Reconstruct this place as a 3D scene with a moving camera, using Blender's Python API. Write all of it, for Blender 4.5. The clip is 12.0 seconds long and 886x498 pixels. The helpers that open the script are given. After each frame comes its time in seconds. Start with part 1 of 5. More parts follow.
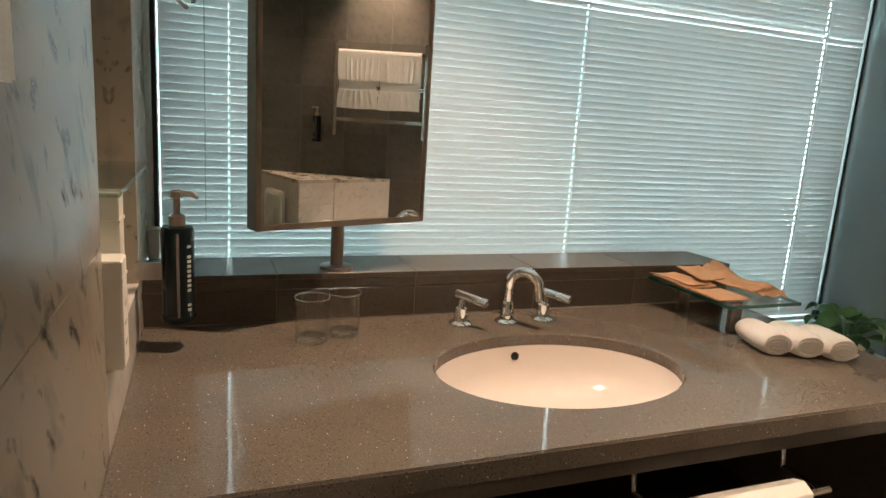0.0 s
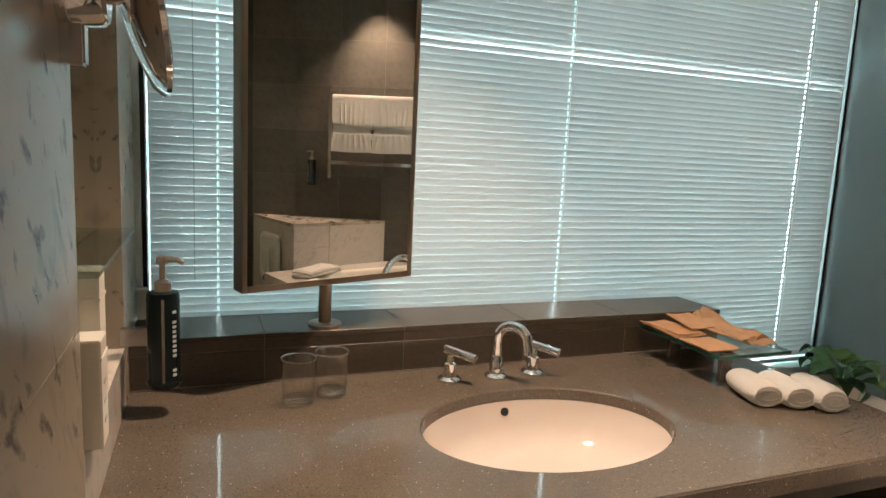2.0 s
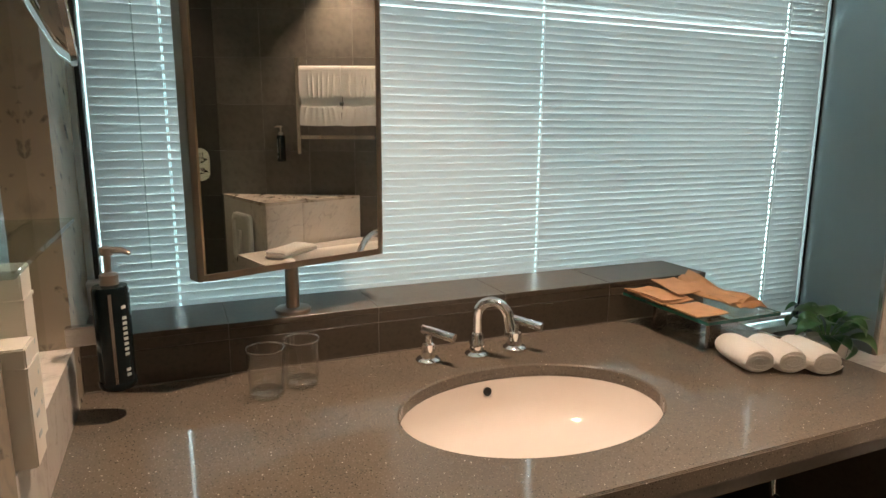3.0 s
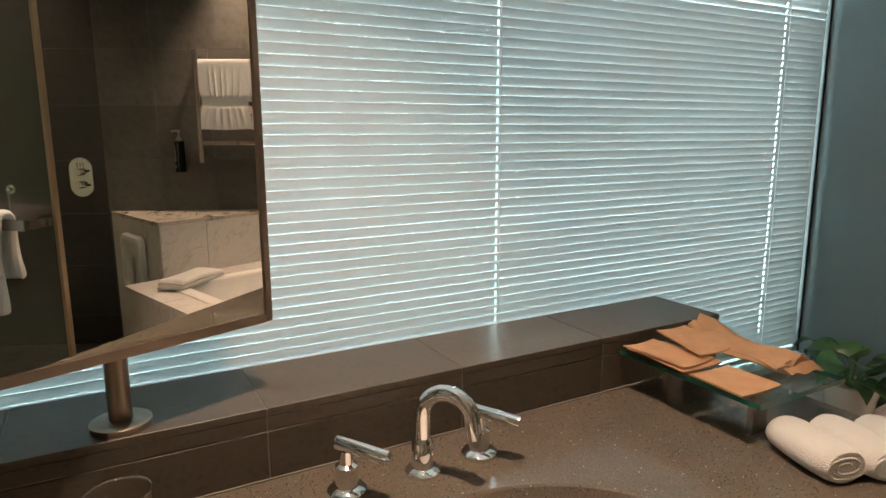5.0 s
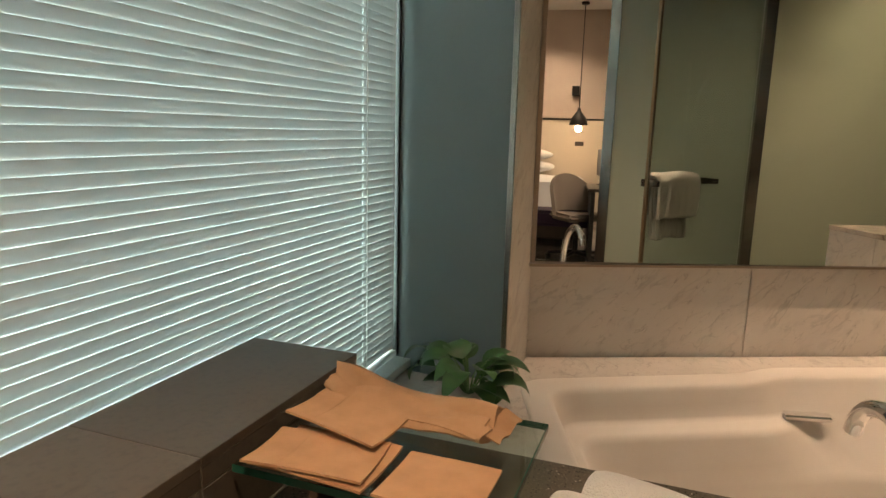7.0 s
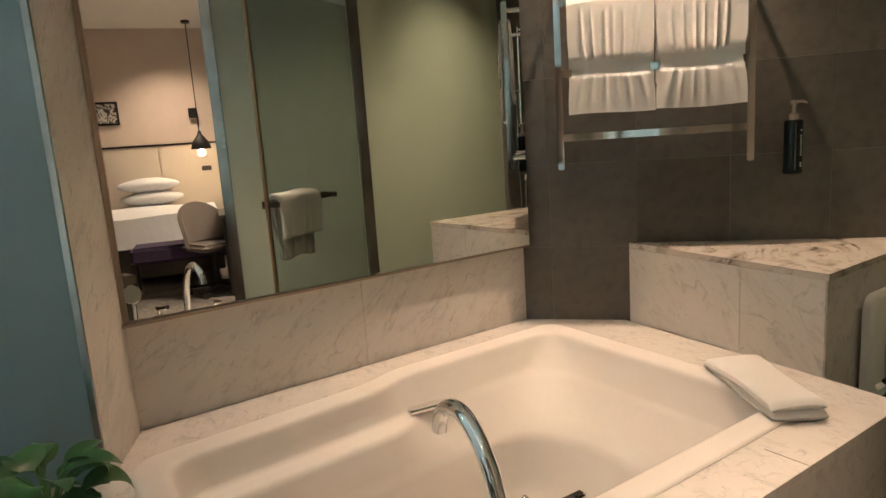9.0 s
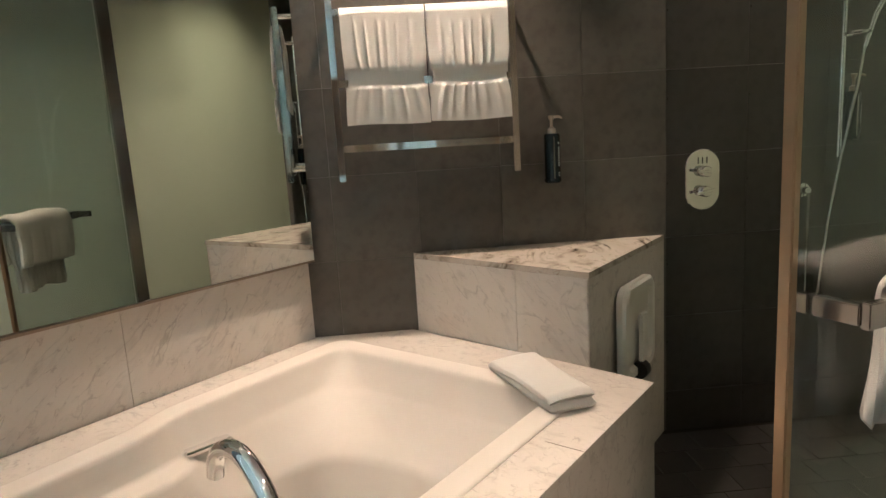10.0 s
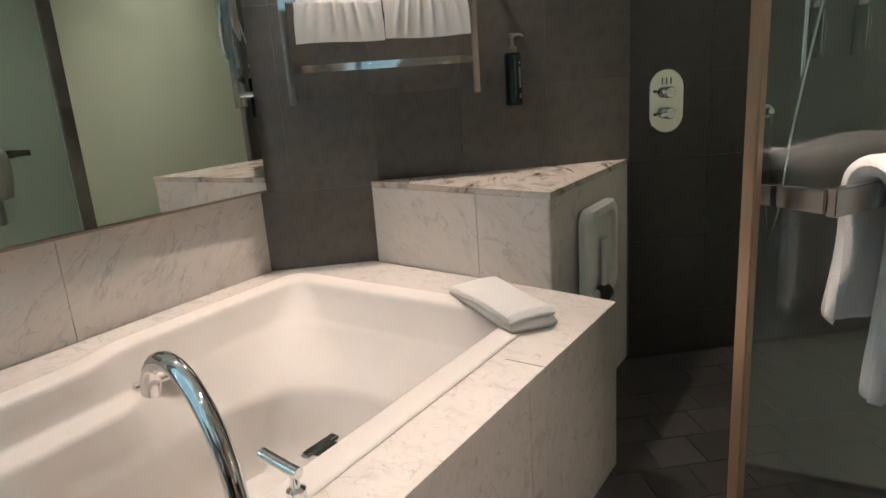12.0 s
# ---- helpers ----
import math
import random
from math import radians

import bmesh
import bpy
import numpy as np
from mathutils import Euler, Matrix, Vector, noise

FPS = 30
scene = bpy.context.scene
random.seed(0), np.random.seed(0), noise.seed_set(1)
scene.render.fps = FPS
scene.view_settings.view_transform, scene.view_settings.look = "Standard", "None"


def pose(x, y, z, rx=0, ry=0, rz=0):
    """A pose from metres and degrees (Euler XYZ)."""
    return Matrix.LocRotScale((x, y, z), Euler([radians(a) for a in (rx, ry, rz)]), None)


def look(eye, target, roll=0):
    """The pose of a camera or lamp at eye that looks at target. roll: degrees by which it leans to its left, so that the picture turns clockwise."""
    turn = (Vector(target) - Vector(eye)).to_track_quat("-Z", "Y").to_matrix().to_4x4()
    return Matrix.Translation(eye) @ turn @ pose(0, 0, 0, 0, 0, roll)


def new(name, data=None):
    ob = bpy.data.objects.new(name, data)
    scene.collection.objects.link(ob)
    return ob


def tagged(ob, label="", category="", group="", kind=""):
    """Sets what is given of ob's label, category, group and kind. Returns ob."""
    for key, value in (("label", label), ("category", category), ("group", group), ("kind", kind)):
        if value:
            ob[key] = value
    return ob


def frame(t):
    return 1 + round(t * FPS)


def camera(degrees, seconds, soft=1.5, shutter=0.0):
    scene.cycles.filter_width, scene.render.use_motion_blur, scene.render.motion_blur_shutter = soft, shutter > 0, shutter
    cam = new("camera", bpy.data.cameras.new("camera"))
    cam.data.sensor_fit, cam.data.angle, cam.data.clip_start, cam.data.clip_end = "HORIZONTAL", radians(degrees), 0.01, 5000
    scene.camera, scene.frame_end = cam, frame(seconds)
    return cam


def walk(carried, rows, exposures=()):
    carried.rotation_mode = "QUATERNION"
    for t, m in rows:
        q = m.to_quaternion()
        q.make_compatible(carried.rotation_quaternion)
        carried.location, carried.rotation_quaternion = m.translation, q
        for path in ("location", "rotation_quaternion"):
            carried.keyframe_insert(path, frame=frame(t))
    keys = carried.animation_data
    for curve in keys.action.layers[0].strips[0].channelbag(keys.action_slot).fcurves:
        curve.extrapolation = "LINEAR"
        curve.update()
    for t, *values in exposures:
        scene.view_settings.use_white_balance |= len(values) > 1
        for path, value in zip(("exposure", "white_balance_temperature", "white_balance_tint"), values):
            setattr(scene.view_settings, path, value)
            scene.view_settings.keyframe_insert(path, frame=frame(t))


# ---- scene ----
cam = camera(69.9, 12.0)
PATH = [
    (0, (0.645, 0.396, 1.303), (1.355, 2.225, 0.916), 3.7),
    (0.5, (0.646, 0.395, 1.287), (1.314, 2.249, 0.945), 3.9),
    (1, (0.658, 0.377, 1.333), (1.309, 2.242, 1.023), 3.5),
    (1.5, (0.659, 0.385, 1.351), (1.324, 2.25, 1.07), 3.3),
    (2, (0.673, 0.389, 1.363), (1.385, 2.236, 1.078), 2.7),
    (2.5, (0.7, 0.414, 1.368), (1.437, 2.247, 1.061), 1.4),
    (3, (0.727, 0.47, 1.358), (1.49, 2.28, 0.984), 0.3),
    (3.5, (0.794, 0.618, 1.368), (1.625, 2.396, 0.982), -0.1),
    (5.5, (1.051, 1.19, 1.338), (2.097, 2.859, 0.993), -0.5),
    (6, (1.168, 1.444, 1.327), (2.434, 2.952, 0.979), -0.1),
    (6.5, (1.277, 1.525, 1.259), (2.92, 2.609, 0.909), 2.2),
    (7, (1.36, 1.474, 1.281), (3.207, 2.147, 0.913), 1.4),
    (7.5, (1.448, 1.412, 1.274), (3.401, 1.661, 0.921), -1.2),
    (9.3, (1.499, 1.306, 1.324), (3.411, 0.836, 0.975), -3.8),
    (9.5, (1.514, 1.303, 1.318), (3.395, 0.723, 0.966), -3.7),
    (10, (1.545, 1.272, 1.307), (3.26, 0.302, 0.965), -3.5),
    (10.5, (1.571, 1.234, 1.304), (3.214, 0.152, 0.943), -4.5),
    (11, (1.584, 1.221, 1.295), (3.173, 0.077, 0.886), -5.2),
    (11.5, (1.58, 1.228, 1.266), (3.199, 0.157, 0.784), -4.5),
    (12, (1.579, 1.222, 1.207), (3.218, 0.193, 0.705), -4.1),
]

walk(cam, [(t, look(eye, target, roll)) for t, eye, target, roll in PATH], [(0, 0.15, 6600, 10), (3.5, 0.06, 6500, 10), (5.5, -0.07, 6500, 10), (6.0, -0.12, 6600, 10), (7.0, -0.22, 7200, 10), (7.5, -0.1, 7100, 10), (9.5, 0.11, 6200, 6), (10.5, 0.23, 5500, 4), (12, 0.24, 5200, 4)])

# ---- world, large lights ----
world = bpy.data.worlds.new("world")
scene.world = world
world.use_nodes = True
_wn = world.node_tree.nodes
_sky = _wn.new("ShaderNodeTexSky")
_sky.sky_type = "NISHITA"
_sky.sun_disc = False
_sky.sun_elevation, _sky.sun_rotation = radians(35), radians(150)
world.node_tree.links.new(_sky.outputs[0], _wn["Background"].inputs[0])
_wn["Background"].inputs[1].default_value = 0.10


def lamp(name, kind, m, watts, colour, **settings):
    data = bpy.data.lights.new(name, kind)
    data.energy, data.color = watts, colour
    if kind == "SPOT":
        data.spot_size, data.spot_blend, data.shadow_soft_size = radians(settings.get("size", 80)), settings.get("blend", 0.5), settings.get("soft", 0.03)
    elif kind == "AREA":
        data.shape, data.size, data.size_y = "RECTANGLE", settings["w"], settings["h"]
    else:
        data.shadow_soft_size = settings.get("soft", 0.05)
    ob = new(name, data)
    ob.matrix_world = m
    return ob


WARM = (1.0, 0.70, 0.50)
CEIL = 2.62            # bathroom ceiling
BED_CEIL = 2.93        # bedroom ceiling
SPOTS = [(1.28, 1.60, 165, 74), (3.50, 1.14, 88, 70), (3.56, 0.16, 145, 86), (2.92, -1.05, 34, 95), (1.80, 0.50, 200, 62)]
for _x, _y, _w, _a in SPOTS:
    lamp("downlight_lamp", "SPOT", look((_x, _y, CEIL - 0.02), (_x, _y, 0)), _w, WARM, size=_a, blend=0.8, soft=0.035)
lamp("window_light", "AREA", look((1.9, 2.70, 1.2), (1.9, 0, 1.6)), 600, (0.72, 0.93, 1.0), w=3.4, h=2.4)
for _x, _y, _w in ((-1.9, -1.9, 150), (-0.6, -2.6, 70), (0.7, -1.3, 190), (1.45, -1.75, 280)):
    lamp("bedroom_lamp", "SPOT", look((_x, _y, BED_CEIL - 0.03), (_x, _y, 0)), _w, (1.0, 0.75, 0.55), size=120, blend=0.9, soft=0.06)


# ---- materials ----
def material(name, colour, rough=0.5, metal=0.0, **o):
    """A principled material; o: grain (scale, strength), stain (scale, colour, amount), bump (scale, strength), vary (per object), and plain sockets."""
    m = bpy.data.materials.new(name)
    m.use_nodes = True
    nt = m.node_tree
    n, k = nt.nodes, nt.links.new
    p = n["Principled BSDF"]
    p.inputs["Roughness"].default_value, p.inputs["Metallic"].default_value = rough, metal
    p.inputs["Base Color"].default_value = (*colour, 1)
    co = n.new("ShaderNodeTexCoord").outputs["Object"]
    if "stretch" in o:
        mp = n.new("ShaderNodeMapping")
        mp.vector_type = "TEXTURE"
        mp.inputs["Rotation"].default_value, mp.inputs["Scale"].default_value = o["stretch"]
        k(co, mp.inputs["Vector"])
        co = mp.outputs[0]
    out = None

    def rgb(c):
        r = n.new("ShaderNodeRGB")
        r.outputs[0].default_value = (*c, 1)
        return r.outputs[0]

    def tex(scale, detail=4, dist=0.0):
        t = n.new("ShaderNodeTexNoise")
        t.inputs["Scale"].default_value, t.inputs["Detail"].default_value, t.inputs["Distortion"].default_value = scale, detail, dist
        k(co, t.inputs["Vector"])
        return t.outputs["Fac"]

    def ramp(fac, lo, hi):
        r = n.new("ShaderNodeMapRange")
        r.inputs["From Min"].default_value, r.inputs["From Max"].default_value = lo, hi
        k(fac, r.inputs["Value"])
        return r.outputs[0]

    def mix(fac, a, b):
        x = n.new("ShaderNodeMix")
        x.data_type = "RGBA"
        k(fac, x.inputs["Factor"])
        k(a, x.inputs[6])
        k(b, x.inputs[7])
        return x.outputs[2]

    col = rgb(colour)
    for scale, c, lo, hi, dist in o.get("layers", ()):
        col = mix(ramp(tex(scale, 5, dist), lo, hi), col, rgb(c))
    for scale, c, width, dist in o.get("veins", ()):
        f = tex(scale, 6, dist)
        d = n.new("ShaderNodeMath")
        d.operation = "SUBTRACT"
        k(f, d.inputs[0])
        d.inputs[1].default_value = 0.5
        e = n.new("ShaderNodeMath")
        e.operation = "ABSOLUTE"
        k(d.outputs[0], e.inputs[0])
        g = n.new("ShaderNodeMath")
        g.operation = "MULTIPLY"
        k(ramp(e.outputs[0], width, 0.0), g.inputs[0])
        k(ramp(tex(scale * 1.7, 2), 0.42, 0.68), g.inputs[1])
        col = mix(g.outputs[0], col, rgb(c))
    for scale, c, size in o.get("specks", ()):
        v = n.new("ShaderNodeTexVoronoi")
        v.inputs["Scale"].default_value = scale
        k(co, v.inputs["Vector"])
        col = mix(ramp(v.outputs["Distance"], size, size * 0.6), col, rgb(c))
    if o.get("vary"):
        i = n.new("ShaderNodeObjectInfo")
        h = n.new("ShaderNodeHueSaturation")
        k(ramp_value(n, k, i.outputs["Random"], 1 - o["vary"], 1 + o["vary"]), h.inputs["Value"])
        k(col, h.inputs["Color"])
        col = h.outputs[0]
    k(col, p.inputs["Base Color"])
    if "wear" in o:
        r = n.new("ShaderNodeMapRange")
        k(tex(o["wear"][0]), r.inputs["Value"])
        r.inputs["To Min"].default_value, r.inputs["To Max"].default_value = max(0.0, rough - o["wear"][1]), rough + o["wear"][1]
        k(r.outputs[0], p.inputs["Roughness"])
    if "bump" in o:
        b = n.new("ShaderNodeBump")
        b.inputs["Strength"].default_value, b.inputs["Distance"].default_value = o["bump"][1], o["bump"][2]
        k(tex(o["bump"][0], 3), b.inputs["Height"])
        k(b.outputs[0], p.inputs["Normal"])
    for key, v in o.get("sockets", {}).items():
        p.inputs[key].default_value = v
    return m


def ramp_value(n, k, fac, lo, hi):
    r = n.new("ShaderNodeMapRange")
    k(fac, r.inputs["Value"])
    r.inputs["To Min"].default_value, r.inputs["To Max"].default_value = lo, hi
    return r.outputs[0]


def thin_glass(name, colour, rough=0.0, frosted=0.0, power=4.0):
    """A pane: mostly clear with a mirror-like gloss by Fresnel; frosted: share of scattered light."""
    m = bpy.data.materials.new(name)
    m.use_nodes = True
    nt = m.node_tree
    nt.nodes.clear()
    k = nt.links.new
    out = nt.nodes.new("ShaderNodeOutputMaterial")
    gl = nt.nodes.new("ShaderNodeBsdfGlossy")
    gl.inputs["Roughness"].default_value = rough
    tr = nt.nodes.new("ShaderNodeBsdfTransparent")
    tr.inputs[0].default_value = (*colour, 1)
    base = tr
    if frosted:
        tl = nt.nodes.new("ShaderNodeBsdfTranslucent")
        tl.inputs[0].default_value = (*colour, 1)
        df = nt.nodes.new("ShaderNodeBsdfDiffuse")
        df.inputs[0].default_value = (*colour, 1)
        m1 = nt.nodes.new("ShaderNodeMixShader")
        m1.inputs[0].default_value = 0.5
        k(tl.outputs[0], m1.inputs[1])
        k(df.outputs[0], m1.inputs[2])
        m2 = nt.nodes.new("ShaderNodeMixShader")
        m2.inputs[0].default_value = frosted
        k(tr.outputs[0], m2.inputs[1])
        k(m1.outputs[0], m2.inputs[2])
        base = m2
    lw = nt.nodes.new("ShaderNodeLayerWeight")
    pw = nt.nodes.new("ShaderNodeMath")
    pw.operation = "POWER"
    k(lw.outputs["Facing"], pw.inputs[0])
    pw.inputs[1].default_value = power
    fr = nt.nodes.new("ShaderNodeMapRange")
    k(pw.outputs[0], fr.inputs["Value"])
    fr.inputs["To Min"].default_value, fr.inputs["To Max"].default_value = 0.045, 0.85
    mx = nt.nodes.new("ShaderNodeMixShader")
    k(fr.outputs[0], mx.inputs[0])
    k(base.outputs[0], mx.inputs[1])
    k(gl.outputs[0], mx.inputs[2])
    k(mx.outputs[0], out.inputs[0])
    return m


def slat_material(name, colour, through_colour):
    m = bpy.data.materials.new(name)
    m.use_nodes = True
    nt = m.node_tree
    p = nt.nodes["Principled BSDF"]
    p.inputs["Base Color"].default_value, p.inputs["Roughness"].default_value = (*colour, 1), 0.35
    tl = nt.nodes.new("ShaderNodeBsdfTranslucent")
    tl.inputs[0].default_value = (*through_colour, 1)
    mx = nt.nodes.new("ShaderNodeMixShader")
    mx.inputs[0].default_value = 0.12
    nt.links.new(p.outputs[0], mx.inputs[1])
    nt.links.new(tl.outputs[0], mx.inputs[2])
    nt.links.new(mx.outputs[0], nt.nodes["Material Output"].inputs[0])
    return m


def emitter(name, colour, strength):
    m = bpy.data.materials.new(name)
    m.use_nodes = True
    p = m.node_tree.nodes["Principled BSDF"]
    p.inputs["Base Color"].default_value = (*colour, 1)
    p.inputs["Emission Color"].default_value = (*colour, 1)
    p.inputs["Emission Strength"].default_value = strength
    return m


M_GRANITE = material("granite", (0.120, 0.101, 0.079), 0.07, layers=[(9, (0.102, 0.089, 0.073), 0.45, 0.7, 0.3), (420, (0.145, 0.122, 0.095), 0.52, 0.68, 0)],
                     specks=[(190, (0.20, 0.172, 0.138), 0.25), (150, (0.035, 0.03, 0.026), 0.24), (70, (0.68, 0.62, 0.52), 0.085)], wear=(6, 0.03))
M_BASALT = material("dark_stone", (0.078, 0.065, 0.050), 0.34, layers=[(5, (0.088, 0.074, 0.057), 0.40, 0.75, 0.6), (90, (0.056, 0.048, 0.038), 0.48, 0.75, 0)], vary=0.12, wear=(7, 0.05), bump=(160, 0.04, 0.0005), sockets={"Specular IOR Level": 0.42})
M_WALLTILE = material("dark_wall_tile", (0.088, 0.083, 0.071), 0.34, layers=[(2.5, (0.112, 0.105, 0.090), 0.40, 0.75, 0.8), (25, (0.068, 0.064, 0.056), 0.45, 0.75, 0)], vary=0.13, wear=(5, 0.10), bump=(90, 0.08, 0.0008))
# the wall tile again, darkened: the unlit shower stretch put into the colour
M_WALLTILE_SHADED = material("shaded_wall_tile", (0.036, 0.034, 0.031), 0.30, layers=[(3, (0.046, 0.043, 0.039), 0.40, 0.75, 0.8), (25, (0.028, 0.026, 0.024), 0.45, 0.75, 0)], vary=0.13, wear=(5, 0.10), bump=(90, 0.08, 0.0008))
M_GROUT = material("grout", (0.040, 0.037, 0.032), 0.9, bump=(200, 0.2, 0.001))
M_GROUT_LIGHT = material("pale_grout", (0.17, 0.15, 0.125), 0.9)
M_MARBLE = material("marble", (0.63, 0.59, 0.54), 0.22, stretch=((0.25, 0.80, 0.45), (1.0, 1.0, 2.6)), layers=[(5, (0.57, 0.53, 0.485), 0.45, 0.75, 0.5), (22, (0.52, 0.485, 0.445), 0.56, 0.74, 0.4)],
                    veins=[(9, (0.43, 0.405, 0.375), 0.018, 0.5), (26, (0.41, 0.38, 0.345), 0.016, 0.4)], wear=(9, 0.06))
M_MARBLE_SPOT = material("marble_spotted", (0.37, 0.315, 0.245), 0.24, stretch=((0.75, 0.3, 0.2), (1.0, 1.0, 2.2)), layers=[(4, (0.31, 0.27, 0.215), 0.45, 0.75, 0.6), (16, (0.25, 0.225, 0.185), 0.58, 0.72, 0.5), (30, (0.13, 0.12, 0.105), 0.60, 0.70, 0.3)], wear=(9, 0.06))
M_MARBLE_TOP = material("marble_veined", (0.54, 0.49, 0.43), 0.16, stretch=((0.3, 0.2, 0.9), (1.0, 2.5, 1.0)), layers=[(5, (0.44, 0.39, 0.33), 0.45, 0.75, 1.0)],
                        veins=[(7, (0.11, 0.085, 0.06), 0.07, 0.9), (14, (0.22, 0.17, 0.13), 0.022, 0.7)])
M_CERAMIC = material("ceramic", (0.72, 0.655, 0.60), 0.08, sockets={"Coat Weight": 0.4})
M_ACRYLIC = material("acrylic", (0.62, 0.585, 0.54), 0.48, layers=[(3, (0.57, 0.535, 0.49), 0.4, 0.8, 0)], sockets={"Specular IOR Level": 0.25})
M_CHROME = material("chrome", (0.82, 0.82, 0.82), 0.05, 1.0)
M_BRUSHED = material("brushed_bronze", (0.33, 0.27, 0.22), 0.32, 1.0, bump=(180, 0.05, 0.0005))
M_STEEL = material("steel", (0.46, 0.44, 0.42), 0.25, 1.0, layers=[(8, (0.38, 0.36, 0.34), 0.4, 0.7, 0)])
M_BRASS = material("gold_profile", (0.42, 0.31, 0.21), 0.38, 1.0)
M_MIRROR = material("mirror", (0.86, 0.87, 0.84), 0.0, 1.0)
M_GLASS = thin_glass("clear_glass", (0.88, 0.91, 0.89), power=2.9)
M_TUMBLER = thin_glass("tumbler_glass", (0.985, 0.985, 0.975), power=3.2)
M_RIM = thin_glass("tumbler_rim", (0.95, 0.95, 0.94), 0.02, power=0.5)
M_TUMBLER_BASE = thin_glass("tumbler_base", (0.97, 0.95, 0.90), 0.05, 0.10, power=1.1)
M_GREEN_GLASS = thin_glass("green_glass", (0.90, 0.97, 0.94))
M_FROST = thin_glass("frosted_glass", (0.70, 0.745, 0.65), 0.10, 0.94)
M_FROST2 = thin_glass("grey_frosted_glass", (0.56, 0.61, 0.55), 0.10, 0.90)
M_GLASS_EDGE = material("glass_edge", (0.012, 0.085, 0.06), 0.12)
M_TOWEL = material("terry_cotton", (0.73, 0.71, 0.67), 0.95, layers=[(6, (0.68, 0.66, 0.62), 0.4, 0.7, 0)], bump=(420, 0.9, 0.004), sockets={"Sheen Weight": 0.3})
M_LINEN = material("linen", (0.74, 0.75, 0.78), 0.9, bump=(14, 0.4, 0.02))
M_KRAFT = material("kraft_paper", (0.46, 0.26, 0.135), 0.75, layers=[(30, (0.40, 0.22, 0.11), 0.4, 0.7, 0)], bump=(60, 0.25, 0.001))
M_LEAF = material("leaf", (0.045, 0.13, 0.035), 0.35, layers=[(14, (0.07, 0.18, 0.05), 0.4, 0.7, 0)], vary=0.25)
M_STEM = material("stem", (0.10, 0.20, 0.06), 0.5)
M_SLAT = slat_material("blind_slat", (0.57, 0.565, 0.55), (0.78, 0.84, 0.84))
M_CORD = material("cord", (0.72, 0.74, 0.72), 0.8)
M_GREY = material("blue_grey_paint", (0.195, 0.235, 0.243), 0.6, layers=[(2, (0.180, 0.218, 0.226), 0.4, 0.7, 0)], bump=(260, 0.12, 0.0006))
M_WHITE = material("white_plastic", (0.76, 0.74, 0.69), 0.35, layers=[(5, (0.70, 0.68, 0.63), 0.4, 0.7, 0)])
M_BOX = material("white_card", (0.78, 0.74, 0.66), 0.6, layers=[(8, (0.72, 0.68, 0.60), 0.4, 0.7, 0)])
M_FRAME = material("window_frame_paint", (0.62, 0.70, 0.70), 0.4)
M_BOTTLE = material("dark_bottle", (0.008, 0.014, 0.016), 0.14, sockets={"Specular IOR Level": 0.3})
M_PUMP = material("pump_bronze", (0.42, 0.34, 0.28), 0.3, 0.9)
M_PRINT = material("pale_print", (0.45, 0.50, 0.50), 0.5)
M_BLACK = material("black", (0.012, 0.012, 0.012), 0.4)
M_WOOD = material("red_brown_wood", (0.17, 0.075, 0.04), 0.35, layers=[(8, (0.12, 0.05, 0.03), 0.4, 0.7, 2.0)])
M_DARKWOOD = material("dark_wood", (0.045, 0.035, 0.03), 0.4, layers=[(8, (0.03, 0.024, 0.02), 0.4, 0.7, 2.0)])
M_CEIL = material("ceiling_paint", (0.78, 0.76, 0.72), 0.9, bump=(200, 0.05, 0.0005))
M_PLASTER = material("bedroom_wallpaper", (0.62, 0.52, 0.45), 0.85, layers=[(3, (0.58, 0.48, 0.42), 0.4, 0.7, 0)], bump=(90, 0.3, 0.001))
M_PANEL = material("headboard_fabric", (0.62, 0.55, 0.47), 0.9, bump=(160, 0.3, 0.001))
M_CARPET = material("carpet", (0.16, 0.145, 0.135), 0.95, layers=[(2.2, (0.24, 0.22, 0.20), 0.47, 0.53, 0.4), (30, (0.11, 0.10, 0.095), 0.45, 0.7, 0)], bump=(200, 0.8, 0.004))
M_PURPLE = material("purple_velvet", (0.045, 0.028, 0.075), 0.8)
M_CHAIR = material("taupe_leather", (0.20, 0.17, 0.15), 0.55, bump=(120, 0.2, 0.001))
M_FLOORTILE = material("floor_tile", (0.026, 0.025, 0.023), 0.34, layers=[(5, (0.036, 0.033, 0.030), 0.4, 0.75, 0.5), (40, (0.04, 0.037, 0.034), 0.45, 0.7, 0)], vary=0.25, wear=(8, 0.1), bump=(80, 0.15, 0.001))
M_SKY = emitter("overcast_sky", (0.66, 0.92, 1.0), 1.6)
M_BULB = emitter("warm_bulb", (1.0, 0.72, 0.42), 14.0)
M_BUILDING = material("far_facade", (0.20, 0.24, 0.26), 0.7)


# ---- mesh helpers ----
def part(name, bm, mat, parent=None, label="", smooth=False):
    me = bpy.data.meshes.new(name)
    bmesh.ops.recalc_face_normals(bm, faces=bm.faces)
    bm.to_mesh(me)
    bm.free()
    for poly in me.polygons:
        poly.use_smooth = smooth
    me.materials.append(mat)
    ob = new(name, me)
    if smooth:
        me.set_sharp_from_angle(angle=radians(40))
    ob.parent = parent
    if label:
        tagged(ob, label)
    return ob


def thing(name, label, category, at=(0, 0, 0), rz=0.0, group="", kind=""):
    e = new(name)
    e.empty_display_size = 0.05
    e.matrix_world = pose(*at, 0, 0, rz)
    return tagged(e, label, category, group, kind)


